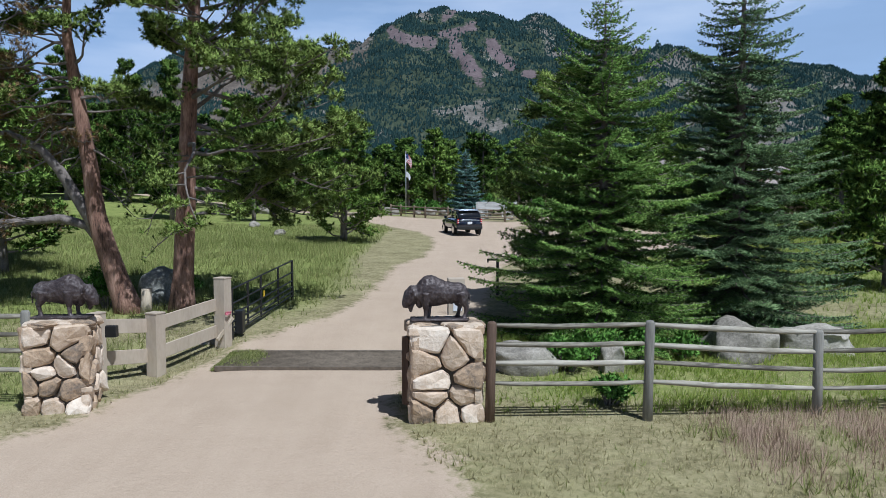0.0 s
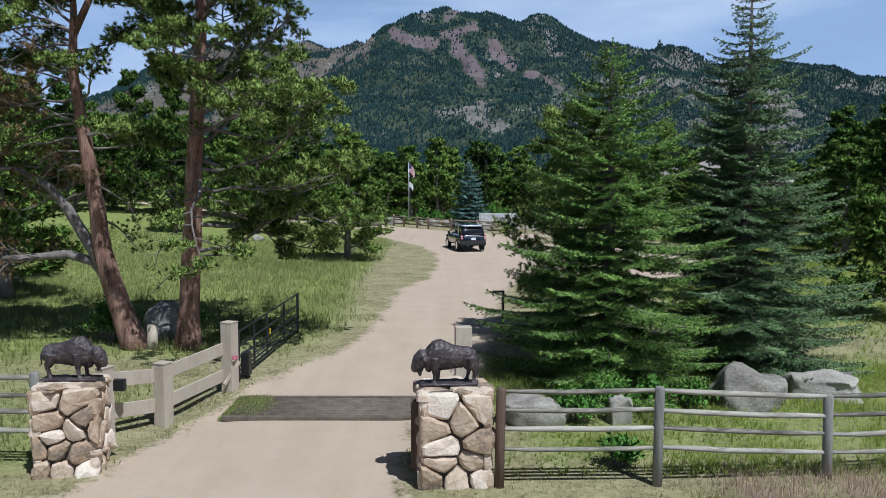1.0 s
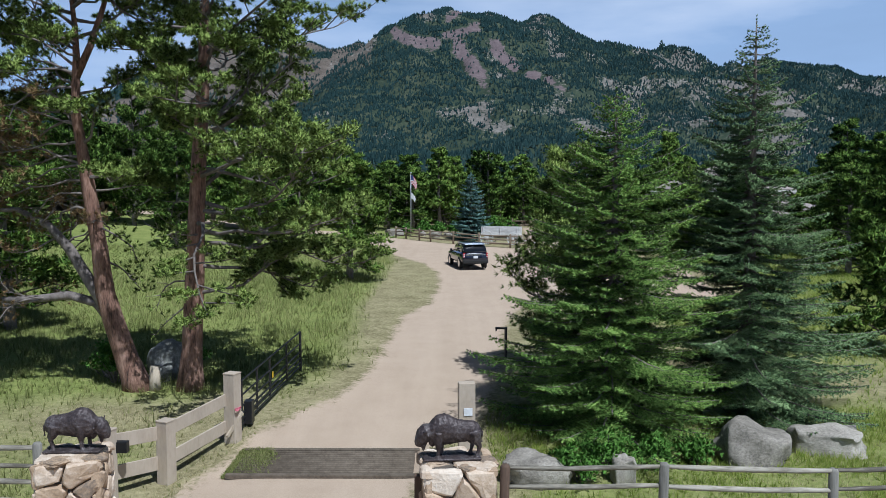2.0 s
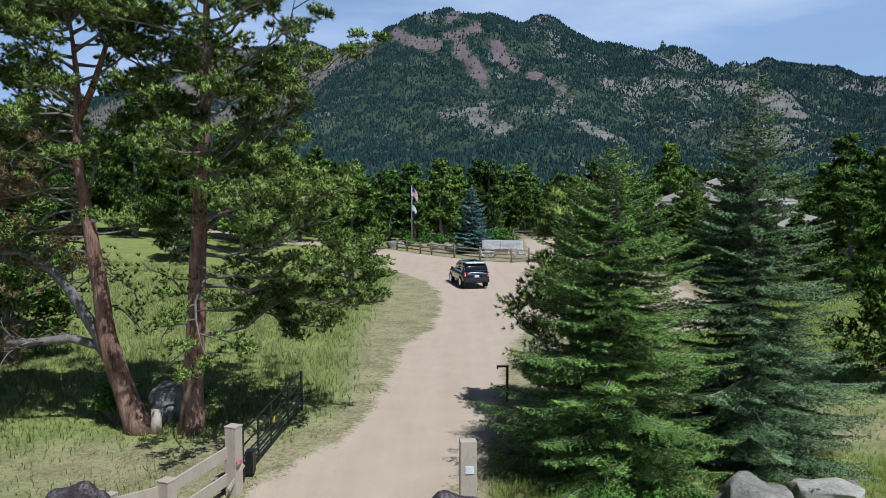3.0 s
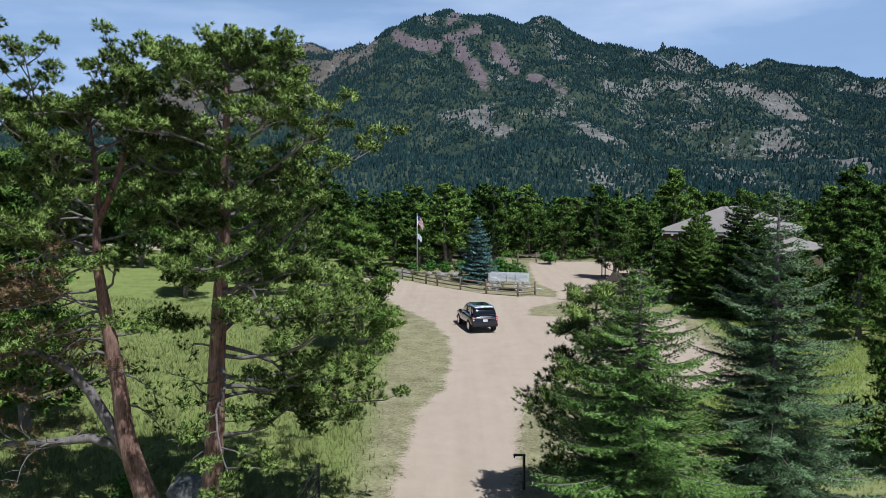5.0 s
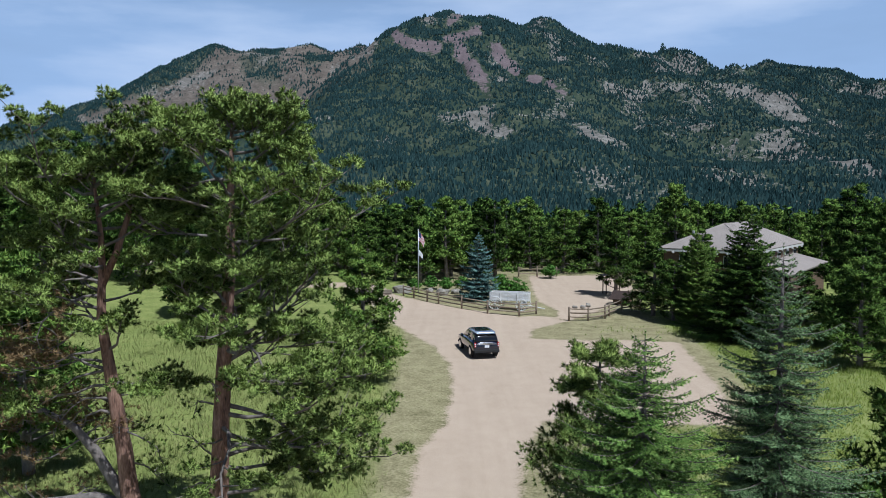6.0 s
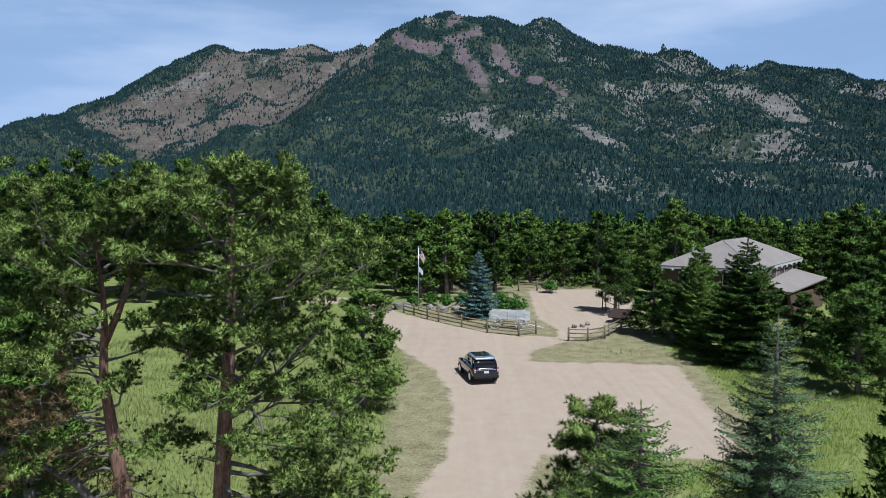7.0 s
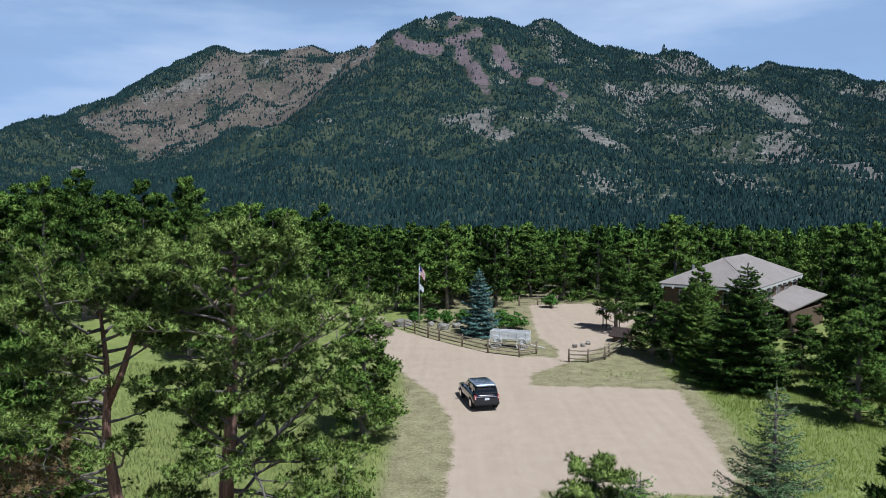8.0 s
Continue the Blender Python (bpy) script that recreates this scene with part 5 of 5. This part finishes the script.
stump = thing("stump", pose(-9.25, 23.75, ground_z(-9.25, 23.75)), "pale sawn tree stump beside the pine trunk", "stump")
part("bole", Geo().tube([(0, 0, -0.1), (0, 0, 0.3), (0.01, 0, 0.76)], [0.2, 0.16, 0.155], 12, 0.06, np.random.default_rng(2)), CUT_WOOD, stump, smooth=True)


def shrub(x, y, w, h, seed, mat, label, leaf=0.1):
    g = Growth(seed)
    rng = g.rng
    for _ in range(int(10 + 14 * w)):
        az, out = rng.uniform(0, 6.28), rng.uniform(0.1, 1)
        end = np.array([np.cos(az) * w * 0.5 * out, np.sin(az) * w * 0.5 * out, h * rng.uniform(0.45, 1.0) * (1.05 - 0.45 * out)])
        g.twigs.tube([(end[0] * 0.15, end[1] * 0.15, -0.05), end * 0.6, end], [0.014, 0.009, 0.004], 4)
        g.clump(end, 0.24 * w ** 0.5, 9)
        g.clump(end * 0.65, 0.2 * w ** 0.5, 7)
    ob = thing("shrub", pose(x, y, ground_z(x, y)), label, "shrub", "shrubs")
    part("stem", g.twigs, BARK_GREY, ob)
    part("leafage", g.needles(leaf, leaf * 0.22, 7, 0.9), mat, ob)


for k, (x, y, w, h) in enumerate(((2.75, 16.6, 1.3, 0.85), (3.5, 17.3, 1.3, 0.9), (4.6, 17.4, 1.0, 0.7), (3.05, 13.9, 0.7, 0.5), (-10.85, 24.6, 1.2, 1.5), (-11.4, 25.2, 1.3, 1.3), (-8.9, 26.3, 1.2, 0.9), (5.6, 17.6, 0.8, 0.55))):
    shrub(x, y, w, h, 70 + k, SHRUB, "leafy green shrub growing in the grass")
for k, (x, y, w, h) in enumerate(((-1.0, 87.5, 1.8, 1.4), (-2.8, 88.5, 1.8, 1.5), (0.8, 88, 2.0, 1.5), (5.0, 83.5, 2.6, 2.4), (6.6, 84.5, 2.4, 1.8), (-4.6, 88.5, 1.6, 1.2), (12.5, 100, 2.4, 1.6))):
    shrub(x, y, w, h, 90 + k, SHRUB, "rounded green shrub on the fenced lawn", 0.22)


# ---- grass ----
def grass(name, label, mat, n, bounds, keep, length, width, count, seed, scatter=0.35):
    rng = np.random.default_rng(seed)
    x, y = rng.uniform(bounds[0], bounds[1], n), rng.uniform(bounds[2], bounds[3], n)
    clear = dirt_at(x, y) < -0.12 + 0.35 * fbm(x, y, 0.8, 2, 3)
    ok = clear & (rng.uniform(0, 1, n) < keep(x, y)) & ~((x > -4.2) & (x < -0.8) & (y > 16.5) & (y < 19.2))
    x, y = x[ok], y[ok]
    pos = np.stack([x, y, height(x, y) - 0.02], 1)
    ln = length * (0.65 + 0.8 * np.clip(0.5 + fbm(x, y, 2.2, 3, 12), 0, 1))
    me = triangles(name, blades(pos, np.tile([0.0, 0.0, 1.0], (len(x), 1)), ln, width, count, rng, scatter, 1.2))
    return tagged(part(name, me, mat), label, "grass", kind="stuff")


grass("meadow_grass", "tall green and yellowish meadow grass", GRASS, 50000, (-34, -2.4, 14, 66), lambda x, y: lush_at(x, y) * np.clip(1.25 - (y - 20) / 60, 0.35, 1), 0.3, 0.010, 5, 1, 0.34)
grass("lush_grass", "bright green tall grass beyond the spruces", GRASS_LUSH, 34000, (9, 34, 22, 66), lambda x, y: lush_at(x, y), 0.28, 0.011, 5, 2, 0.34)
grass("verge_grass", "short dry grass on the verge", GRASS_DRY, 70000, (-13, 16, 6.5, 22), lambda x, y: np.clip(0.9 - lush_at(x, y) * 0.7 + 0.5 * fbm(x, y, 1.6, 3, 8), 0.1, 1), 0.085, 0.0075, 4, 3, 0.75)
grass("verge_tufts", "green tufts in the dry verge", GRASS, 6500, (-13, 16, 6.5, 24), lambda x, y: np.clip(0.18 + 1.2 * fbm(x, y, 1.1, 3, 41) + 0.4 * (y > 13.4), 0, 1), 0.13, 0.007, 6, 5, 0.6)
grass("seed_grass", "reddish-brown seeding grass by the fence", WEEDS, 24000, (3.8, 14, 8.6, 14.2), lambda x, y: np.clip(np.exp(-((y - 11.7) / 1.5) ** 2) * step(4.0, 5.6, x) * (0.7 + 1.1 * fbm(x, y, 1.2, 2, 6)), 0, 1), 0.22, 0.0045, 4, 6, 0.35)

grass("weedy_grass", "rank green grass and weeds behind the rail fence", GRASS_LUSH, 15000, (0.9, 15, 13.4, 22), lambda x, y: np.clip(0.5 + 1.1 * fbm(x, y, 1.5, 3, 14), 0, 1), 0.2, 0.009, 5, 16, 0.45)
grass("fence_weeds", "green weeds among the reddish seed grass", GRASS, 5000, (3.5, 14, 9.0, 13.6), lambda x, y: np.clip(1.6 * fbm(x, y, 0.9, 3, 19) - 0.1, 0, 1), 0.24, 0.008, 6, 17, 0.4)


def guard_end():
    """Turf that has crept over the end of the cattle guard."""
    rng = np.random.default_rng(15)
    x, y = rng.uniform(-5.2, -3.6, 5200), rng.uniform(16.95, 18.7, 5200)
    ok = rng.uniform(0, 1, 5200) < np.clip((-4.0 - x) / 1.1 + 0.7 * fbm(x, y, 0.6, 3, 4) + 0.1, 0, 0.9)
    pos = np.stack([x[ok], y[ok], height(x[ok], y[ok]) - 0.06], 1)
    me = triangles("turf", blades(pos, np.tile([0.0, 0.0, 1.0], (len(pos), 1)), 0.12, 0.012, 5, rng, 0.6, 1.2))
    return tagged(part("turf", me, GRASS), "green turf over the end of the cattle guard", "grass", kind="stuff")


guard_end()


# ---- the yard: fences, wagon, flagpole, car, house ----
RAIL_MATS = (WOOD_RAIL2, WOOD_RAIL2)
rail_fence([(-5.7, 84.0, 1.25), (-4.5, 82.2, 1.25), (-3.0, 79.9, 1.25), (-1.8, 78.4, 1.25), (0.5, 75.5, 1.25), (2.9, 72.8, 1.25), (5.75, 71.2, 1.25), (7.45, 72.2, 1.25)], (0.35, 0.72, 1.08), 0.09, 0.06, RAIL_MATS,
           "brown split-rail fence round the lawn with the wagon", 12, "split-rail fences of the yard", 0.1)
rail_fence([(10.05, 69.2, 1.25), (11.75, 69.0, 1.25), (13.5, 70.1, 1.25), (14.1, 71.3, 1.25), (15.9, 74.1, 1.25), (18, 75.5, 1.2)], (0.35, 0.72, 1.08), 0.09, 0.06, RAIL_MATS,
           "brown split-rail fence beside the yard entrance", 13, "split-rail fences of the yard", 0.1)
rail_fence([(8.5, 101.5, 1.3), (11, 102, 1.3), (13.6, 102.4, 1.3)], (0.45, 0.95), 0.1, 0.06, RAIL_MATS, "brown split-rail fence at the back of the yard", 14, "split-rail fences of the yard", 0.1)


def spoked_wheel(parent, x, y, r, mat):
    hub = part("wheel", Geo().tube([(0, -0.14, 0), (0, 0.14, 0)], 0.09, 12), mat, parent)
    hub.location = (x, y, r)
    s = np.linspace(0, 2 * np.pi, 25)
    part("rim", Geo().tube(np.stack([np.cos(s) * r * 0.95, 0 * s, np.sin(s) * r * 0.95], 1), 0.05, 6), mat, hub)
    for k in range(12):
        a = 2 * np.pi * k / 12
        part("spoke", Geo().tube([(np.cos(a) * 0.07, 0, np.sin(a) * 0.07), (np.cos(a) * r * 0.93, 0, np.sin(a) * r * 0.93)], 0.026, 5), mat, hub)


def wagon():
    x, y = 5.2, 74.9
    root = thing("farm_wagon", pose(x, y, ground_z(x, y), 0, 0, -18), "old white-painted wooden farm wagon with spoked wheels", "wagon")
    for s in (-1, 1):
        for k in range(3):
            part("side_board", Geo().box((0, s * 0.58, 1.06 + 0.27 * k), (3.8, 0.045, 0.255), bevel=0.008), WAGON_PAINT, root)
        for u in (-1.7, -0.85, 0, 0.85, 1.7):
            part("stake", Geo().box((u, s * 0.625, 1.28), (0.07, 0.05, 0.86), bevel=0.006), WAGON_PAINT, root)
    for s in (-1, 1):
        part("end_board", Geo().box((s * 1.88, 0, 1.3), (0.045, 1.12, 0.72), bevel=0.008), WAGON_PAINT, root)
    part("floor_board", Geo().box((0, 0, 0.93), (3.85, 1.15, 0.06), bevel=0.006), WAGON_PAINT, root)
    part("reach_pole", Geo().tube([(-1.5, 0, 0.62), (1.5, 0, 0.62)], 0.06, 7), WAGON_PAINT, root)
    part("tongue", Geo().tube([(1.4, 0, 0.55), (3.4, 0, 0.2)], 0.05, 7), WAGON_PAINT, root)
    for u, r in ((-1.3, 0.66), (1.3, 0.58)):
        part("axle", Geo().tube([(u, -0.8, r), (u, 0.8, r)], 0.055, 8), WAGON_PAINT, root)
        part("bolster", Geo().box((u, 0, 0.82), (0.16, 1.2, 0.16), bevel=0.01), WAGON_PAINT, root)
        for s in (-1, 1):
            spoked_wheel(root, u, s * 0.78, r, WAGON_PAINT)
    return root


wagon()


def flagpole():
    x, y = -4.15, 86.0
    root = thing("flagpole", pose(x, y, ground_z(x, y)), "tall grey flagpole with two hanging flags", "flagpole")
    top = 7.0
    part("pole", Geo().tube([(0, 0, -0.3), (0, 0, top * 0.5), (0, 0, top)], [0.06, 0.055, 0.04], 10), POLE_GREY, root, smooth=True)
    bm = bmesh.new()
    bmesh.ops.create_uvsphere(bm, u_segments=10, v_segments=8, radius=0.09, matrix=Matrix.Translation((0, 0, top + 0.05)))
    me = bpy.data.meshes.new("finial")
    bm.to_mesh(me)
    bm.free()
    part("finial", me, CHROME, root)

    def cloth(z, drop, wide, mats, stripes):
        """A limp flag in folds; stripes run along its fly."""
        me = bpy.data.meshes.new("flag")
        nu, nv = 13, 14
        verts = []
        for i in range(nu):
            for j in range(nv):
                u, v = i / (nu - 1), j / (nv - 1)
                verts.append((0.06 + wide * u * (0.75 + 0.1 * math.sin(v * 4)), 0.11 * math.sin(u * 8 + v * 2) * u, z - v * drop - u * u * drop * 0.7))
        faces, index = [], []
        for i in range(nu - 1):
            for j in range(nv - 1):
                faces.append((i * nv + j, (i + 1) * nv + j, (i + 1) * nv + j + 1, i * nv + j + 1))
                index.append(2 if stripes and i < 5 and j < 7 else (j % 2 if stripes else 0))
        me.from_pydata(verts, [], faces)
        for m in mats:
            me.materials.append(m)
        me.polygons.foreach_set("material_index", index)
        me.shade_smooth()
        ob = part("flag", me, mats[0], root, "red, white and blue striped flag" if stripes else "plain white flag")
        so = ob.modifiers.new("thick", "SOLIDIFY")
        so.thickness = 0.008
    cloth(top - 0.2, 1.0, 0.75, (FLAG_RED, FLAG_WHITE, FLAG_BLUE), True)
    cloth(top - 2.2, 0.6, 0.55, (FLAG_WHITE,), False)


flagpole()


def squared_loft(geo, stations, n=28, power=4.0):
    """stations: along y, middle height, half height, half width; corners rounded like a superellipse."""
    t = np.linspace(0, 2 * np.pi, n, endpoint=False)
    c, s = np.cos(t), np.sin(t)
    cx, sx = np.sign(c) * np.abs(c) ** (2 / power), np.sign(s) * np.abs(s) ** (2 / power)
    verts = [np.stack([cx * hw, np.full(n, y), zc + sx * hh], 1) for y, zc, hh, hw in stations]
    k = len(stations)
    faces = [(i * n + j, i * n + (j + 1) % n, (i + 1) * n + (j + 1) % n, (i + 1) * n + j) for i in range(k - 1) for j in range(n)]
    faces += [tuple(range(n - 1, -1, -1)), tuple((k - 1) * n + j for j in range(n))]
    return geo.add(np.concatenate(verts), faces)


def slab(points, thick):
    """A flat panel through the given corners, with thickness along its normal."""
    p = [Vector(q) for q in points]
    nrm = (p[1] - p[0]).cross(p[2] - p[0]).normalized() * thick
    n = len(p)
    verts = [q[:] for q in p] + [(q + nrm)[:] for q in p]
    faces = [tuple(range(n)), tuple(range(2 * n - 1, n - 1, -1))] + [(i, (i + 1) % n, n + (i + 1) % n, n + i) for i in range(n)]
    return Geo().add(verts, faces)


def car(x, y, turn):
    root = thing("car", pose(x, y, ground_z(x, y) - 0.03, 0, 0, turn), "dark blue off-road car with a silver roof on the drive", "car")
    body = Geo()
    squared_loft(body, [(-2.44, 0.74, 0.24, 0.80), (-2.40, 0.76, 0.36, 0.90), (-2.28, 0.78, 0.42, 0.96), (-1.6, 0.79, 0.45, 0.985), (0, 0.78, 0.45, 0.985), (1.0, 0.78, 0.44, 0.985),
                        (1.25, 0.76, 0.41, 0.98), (2.1, 0.72, 0.36, 0.96), (2.38, 0.69, 0.32, 0.90), (2.50, 0.66, 0.24, 0.78)])
    part("body", body, CAR_PAINT, root, smooth=True)
    part("cabin_glass", squared_loft(Geo(), [(-2.30, 1.20, 0.10, 0.84), (-2.12, 1.36, 0.24, 0.83), (-1.92, 1.46, 0.31, 0.80), (-1.0, 1.47, 0.32, 0.79), (0.1, 1.46, 0.31, 0.79), (0.45, 1.38, 0.24, 0.80), (1.05, 1.2, 0.06, 0.82)], 28, 5), CAR_GLASS, root, smooth=True)
    roof = part("roof", squared_loft(Geo(), [(-2.06, 1.755, 0.03, 0.70), (-1.95, 1.775, 0.045, 0.765), (-1.0, 1.79, 0.05, 0.775), (0.0, 1.785, 0.045, 0.76), (0.22, 1.75, 0.02, 0.70)], 24, 5), CAR_ROOF, root, "silver-blue painted roof", smooth=True)
    part("sunroof", Geo().box((0, -0.75, 1.845), (1.12, 1.5, 0.012), bevel=0.004), CAR_GLASS, roof)
    part("aerial", Geo().box((0, -1.72, 1.85), (0.06, 0.16, 0.06), taper=0.5, bevel=0.008), CAR_PAINT, roof)
    for s in (-1, 1):
        for ya, yb in ((-1.55, -1.2), (-0.42, -0.32)):
            part("pillar", Geo().box((s * 0.80, (ya + yb) / 2, 1.44), (0.03, yb - ya, 0.55), bevel=0.008), CAR_PAINT, root)
        mirror = part("side_mirror", Geo().box((s * 1.06, 0.62, 1.2), (0.2, 0.16, 0.2), bevel=0.05), CAR_PAINT, root)
        lamp = part("tail_lamp", Geo().box((s * 0.845, -2.37, 0.98), (0.14, 0.14, 0.34), bevel=0.03), TAIL_RED, root)
        for z in (0.90, 1.03):
            part("lens", Geo().box((s * 0.84, -2.445, z), (0.09, 0.02, 0.06), bevel=0.006), PLATE, lamp)
        part("door_handle", Geo().box((s * 0.99, -0.55, 1.0), (0.03, 0.2, 0.035), bevel=0.008), CHROME, root)
        part("side_vent", Geo().box((s * 0.985, 0.95, 0.86), (0.02, 0.10, 0.3), bevel=0.006), CHROME, root)
        part("headlamp", Geo().box((s * 0.72, 2.36, 0.84), (0.3, 0.16, 0.16), bevel=0.03), PANE, root)
        for yy in (-1.46, 1.46):
            wheel = part("wheel", Geo().tube([(-0.13, 0, 0), (-0.11, 0, 0), (0.11, 0, 0), (0.13, 0, 0)], [0.33, 0.38, 0.38, 0.33], 24), RUBBER, root, smooth=True)
            wheel.location = (s * 0.865, yy, 0.38)
            rim = part("rim", Geo().tube([(s * 0.10, 0, 0), (s * 0.135, 0, 0)], [0.27, 0.26], 20), CHROME, wheel)
            part("arch", Geo().tube([(s * 0.11, yy, 0.40), (s * 0.122, yy, 0.40)], 0.44, 22), RUBBER, root).location = (s * 0.865, 0, 0)
    part("tailgate_strip", Geo().box((0, -2.44, 1.02), (1.46, 0.03, 0.045), bevel=0.008), CHROME, root)
    part("lettering_bar", Geo().box((0, -2.425, 1.09), (0.9, 0.015, 0.03)), CHROME, root)
    part("number_plate", Geo().box((0, -2.45, 0.86), (0.34, 0.02, 0.17), bevel=0.006), PLATE, root)
    part("rear_bumper", Geo().box((0, -2.36, 0.52), (1.86, 0.24, 0.24), bevel=0.06), RUBBER, root)
    part("front_bumper", Geo().box((0, 2.4, 0.46), (1.8, 0.2, 0.22), bevel=0.06), RUBBER, root)
    part("grille", Geo().box((0, 2.5, 0.8), (1.0, 0.03, 0.2), bevel=0.01), RUBBER, root)
    part("spoiler", Geo().box((0, -2.13, 1.74), (1.4, 0.22, 0.05), bevel=0.015), CAR_ROOF, root)
    return root


car(1.35, 56.6, 13)


def house():
    L, F, R, B = Vector((21.8, 83.5, 0)), Vector((30.3, 77.9, 0)), Vector((42.2, 93.6, 0)), Vector((33.7, 99.2, 0))
    mid = (L + F + R + B) / 4
    gz = ground_z(mid.x, mid.y)
    root = thing("house", pose(mid.x, mid.y, gz), "brown log house with low grey metal roofs among pines", "house")
    o = Vector((mid.x, mid.y, 0))
    eave, ridge = 6.95 - gz, 9.52 - gz
    up = lambda p, z: Vector((p.x - o.x, p.y - o.y, z))
    r0, r1 = (L + F) / 2 * 0.42 + mid * 0.58, (R + B) / 2 * 0.42 + mid * 0.58
    for tri in ((L, F, r0), (F, R, r1, r0), (R, B, r1), (B, L, r0, r1)):
        pts = [up(p, ridge if p in (r0, r1) else eave) for p in tri]
        plane = part("roof", slab(pts, 0.16), ROOF_METAL, root)
        # standing seams down the slope
        a, b = pts[0], pts[1]
        tops = (pts[2], pts[3]) if len(pts) == 4 else (pts[2], pts[2])
        n = int((b - a).length / 0.9)
        for k in range(1, n):
            u = k / n
            foot = a.lerp(b, u)
            head = tops[1].lerp(tops[0], u) if len(pts) == 4 else tops[0].lerp(foot, 0.02)
            part("seam", Geo().tube([foot + Vector((0, 0, 0.17)), head + Vector((0, 0, 0.17))], 0.022, 4), ROOF_METAL, plane)
    c4 = [p.lerp(mid, 0.10) for p in (L, F, R, B)]
    for p, q in zip(c4, c4[1:] + c4[:1]):
        a, b = up(p, 0), up(q, 0)
        d = b - a
        rot = turn_z(math.atan2(d.y, d.x))
        wall = part("wall", Geo().box((a + b) / 2 + Vector((0, 0, eave / 2)), (d.length, 0.3, eave), rot), LOG_WALL, root)
        out = Vector((d.y, -d.x, 0)).normalized()
        n = max(int(d.length / 3.2), 2)
        for k in range(n):
            for z in (1.5, 3.9):
                c = a.lerp(b, (k + 0.5) / n) + Vector((0, 0, z)) + out * 0.16
                w = part("window", Geo().box(c, (1.5, 0.08, 1.3), rot, bevel=0.01), TRIM_PALE, root)
                part("pane", Geo().box(c + out * 0.03, (1.3, 0.06, 1.1), rot), PANE, w)
    for p, q in ((L, F), (F, R)):
        a, b = up(p, eave - 0.06), up(q, eave - 0.06)
        part("fascia", board_between(Geo(), a, b, 0.26, 0.06), TRIM_PALE, root)
        for k in range(9):
            c = a.lerp(b, (k + 0.5) / 9)
            part("rafter_end", Geo().box(c + Vector((0, 0, -0.2)), (0.2, 0.3, 0.18), bevel=0.01), TRIM_PALE, root)
    part("vent_pipe", Geo().tube([up(L.lerp(mid, 0.45), eave + 0.7), up(L.lerp(mid, 0.45), eave + 1.9)], 0.14, 10), POLE_GREY, root)
    # lower wing
    q = [Vector((35.0, 80.8, 0)), Vector((43.0, 89.1, 0)), Vector((39.1, 92.9, 0)), Vector((31.9, 83.9, 0))]
    zs = (4.2 - gz, 5.0 - gz, 6.2 - gz, 5.8 - gz)
    part("wing_roof", slab([up(p, z) for p, z in zip(q, zs)], 0.16), ROOF_METAL, root, "lower grey metal roof")
    for p, r in zip(q, q[1:]):
        a, b = up(p.lerp(Vector((37.3, 86.6, 0)), 0.12), 0), up(r.lerp(Vector((37.3, 86.6, 0)), 0.12), 0)
        d = b - a
        part("wall", Geo().box((a + b) / 2 + Vector((0, 0, 1.1)), (d.length, 0.25, 2.2), turn_z(math.atan2(d.y, d.x))), LOG_WALL, root)


house()


def small_shed(x, y, w, h, turn, label):
    root = thing("shed", pose(x, y, ground_z(x, y), 0, 0, turn), label, "shed")
    part("wall", Geo().box((0, 0, h * 0.25), (w * 0.8, w * 0.7, h * 0.5)), LOG_WALL, root)
    for s in (-1, 1):
        part("roof", slab([(s * w * 0.62, -w * 0.5, h * 0.42), (s * w * 0.62, w * 0.5, h * 0.42), (0, w * 0.5, h), (0, -w * 0.5, h)][::s], 0.08), RUST_ROOF, root)
    return root


small_shed(17.0, 78.6, 2.0, 1.3, 55, "low shed with a dark brown pitched roof")


def lean_to(x, y):
    root = thing("lean_to", pose(x, y, ground_z(x, y), 0, 0, 15), "small open shelter with a pale sloping board roof", "shelter")
    for px, py, h in ((-0.8, -0.4, 2.1), (0.8, -0.4, 2.3), (-0.8, 0.4, 2.1), (0.8, 0.4, 2.3)):
        part("post", Geo().tube([(px, py, -0.2), (px, py, h)], 0.06, 7), WOOD_BROWN, root)
    part("roof", slab([(-1.1, -0.7, 2.05), (1.1, -0.7, 2.4), (1.1, 0.7, 2.4), (-1.1, 0.7, 2.05)], 0.07), TRIM_PALE, root)


lean_to(17.4, 86)
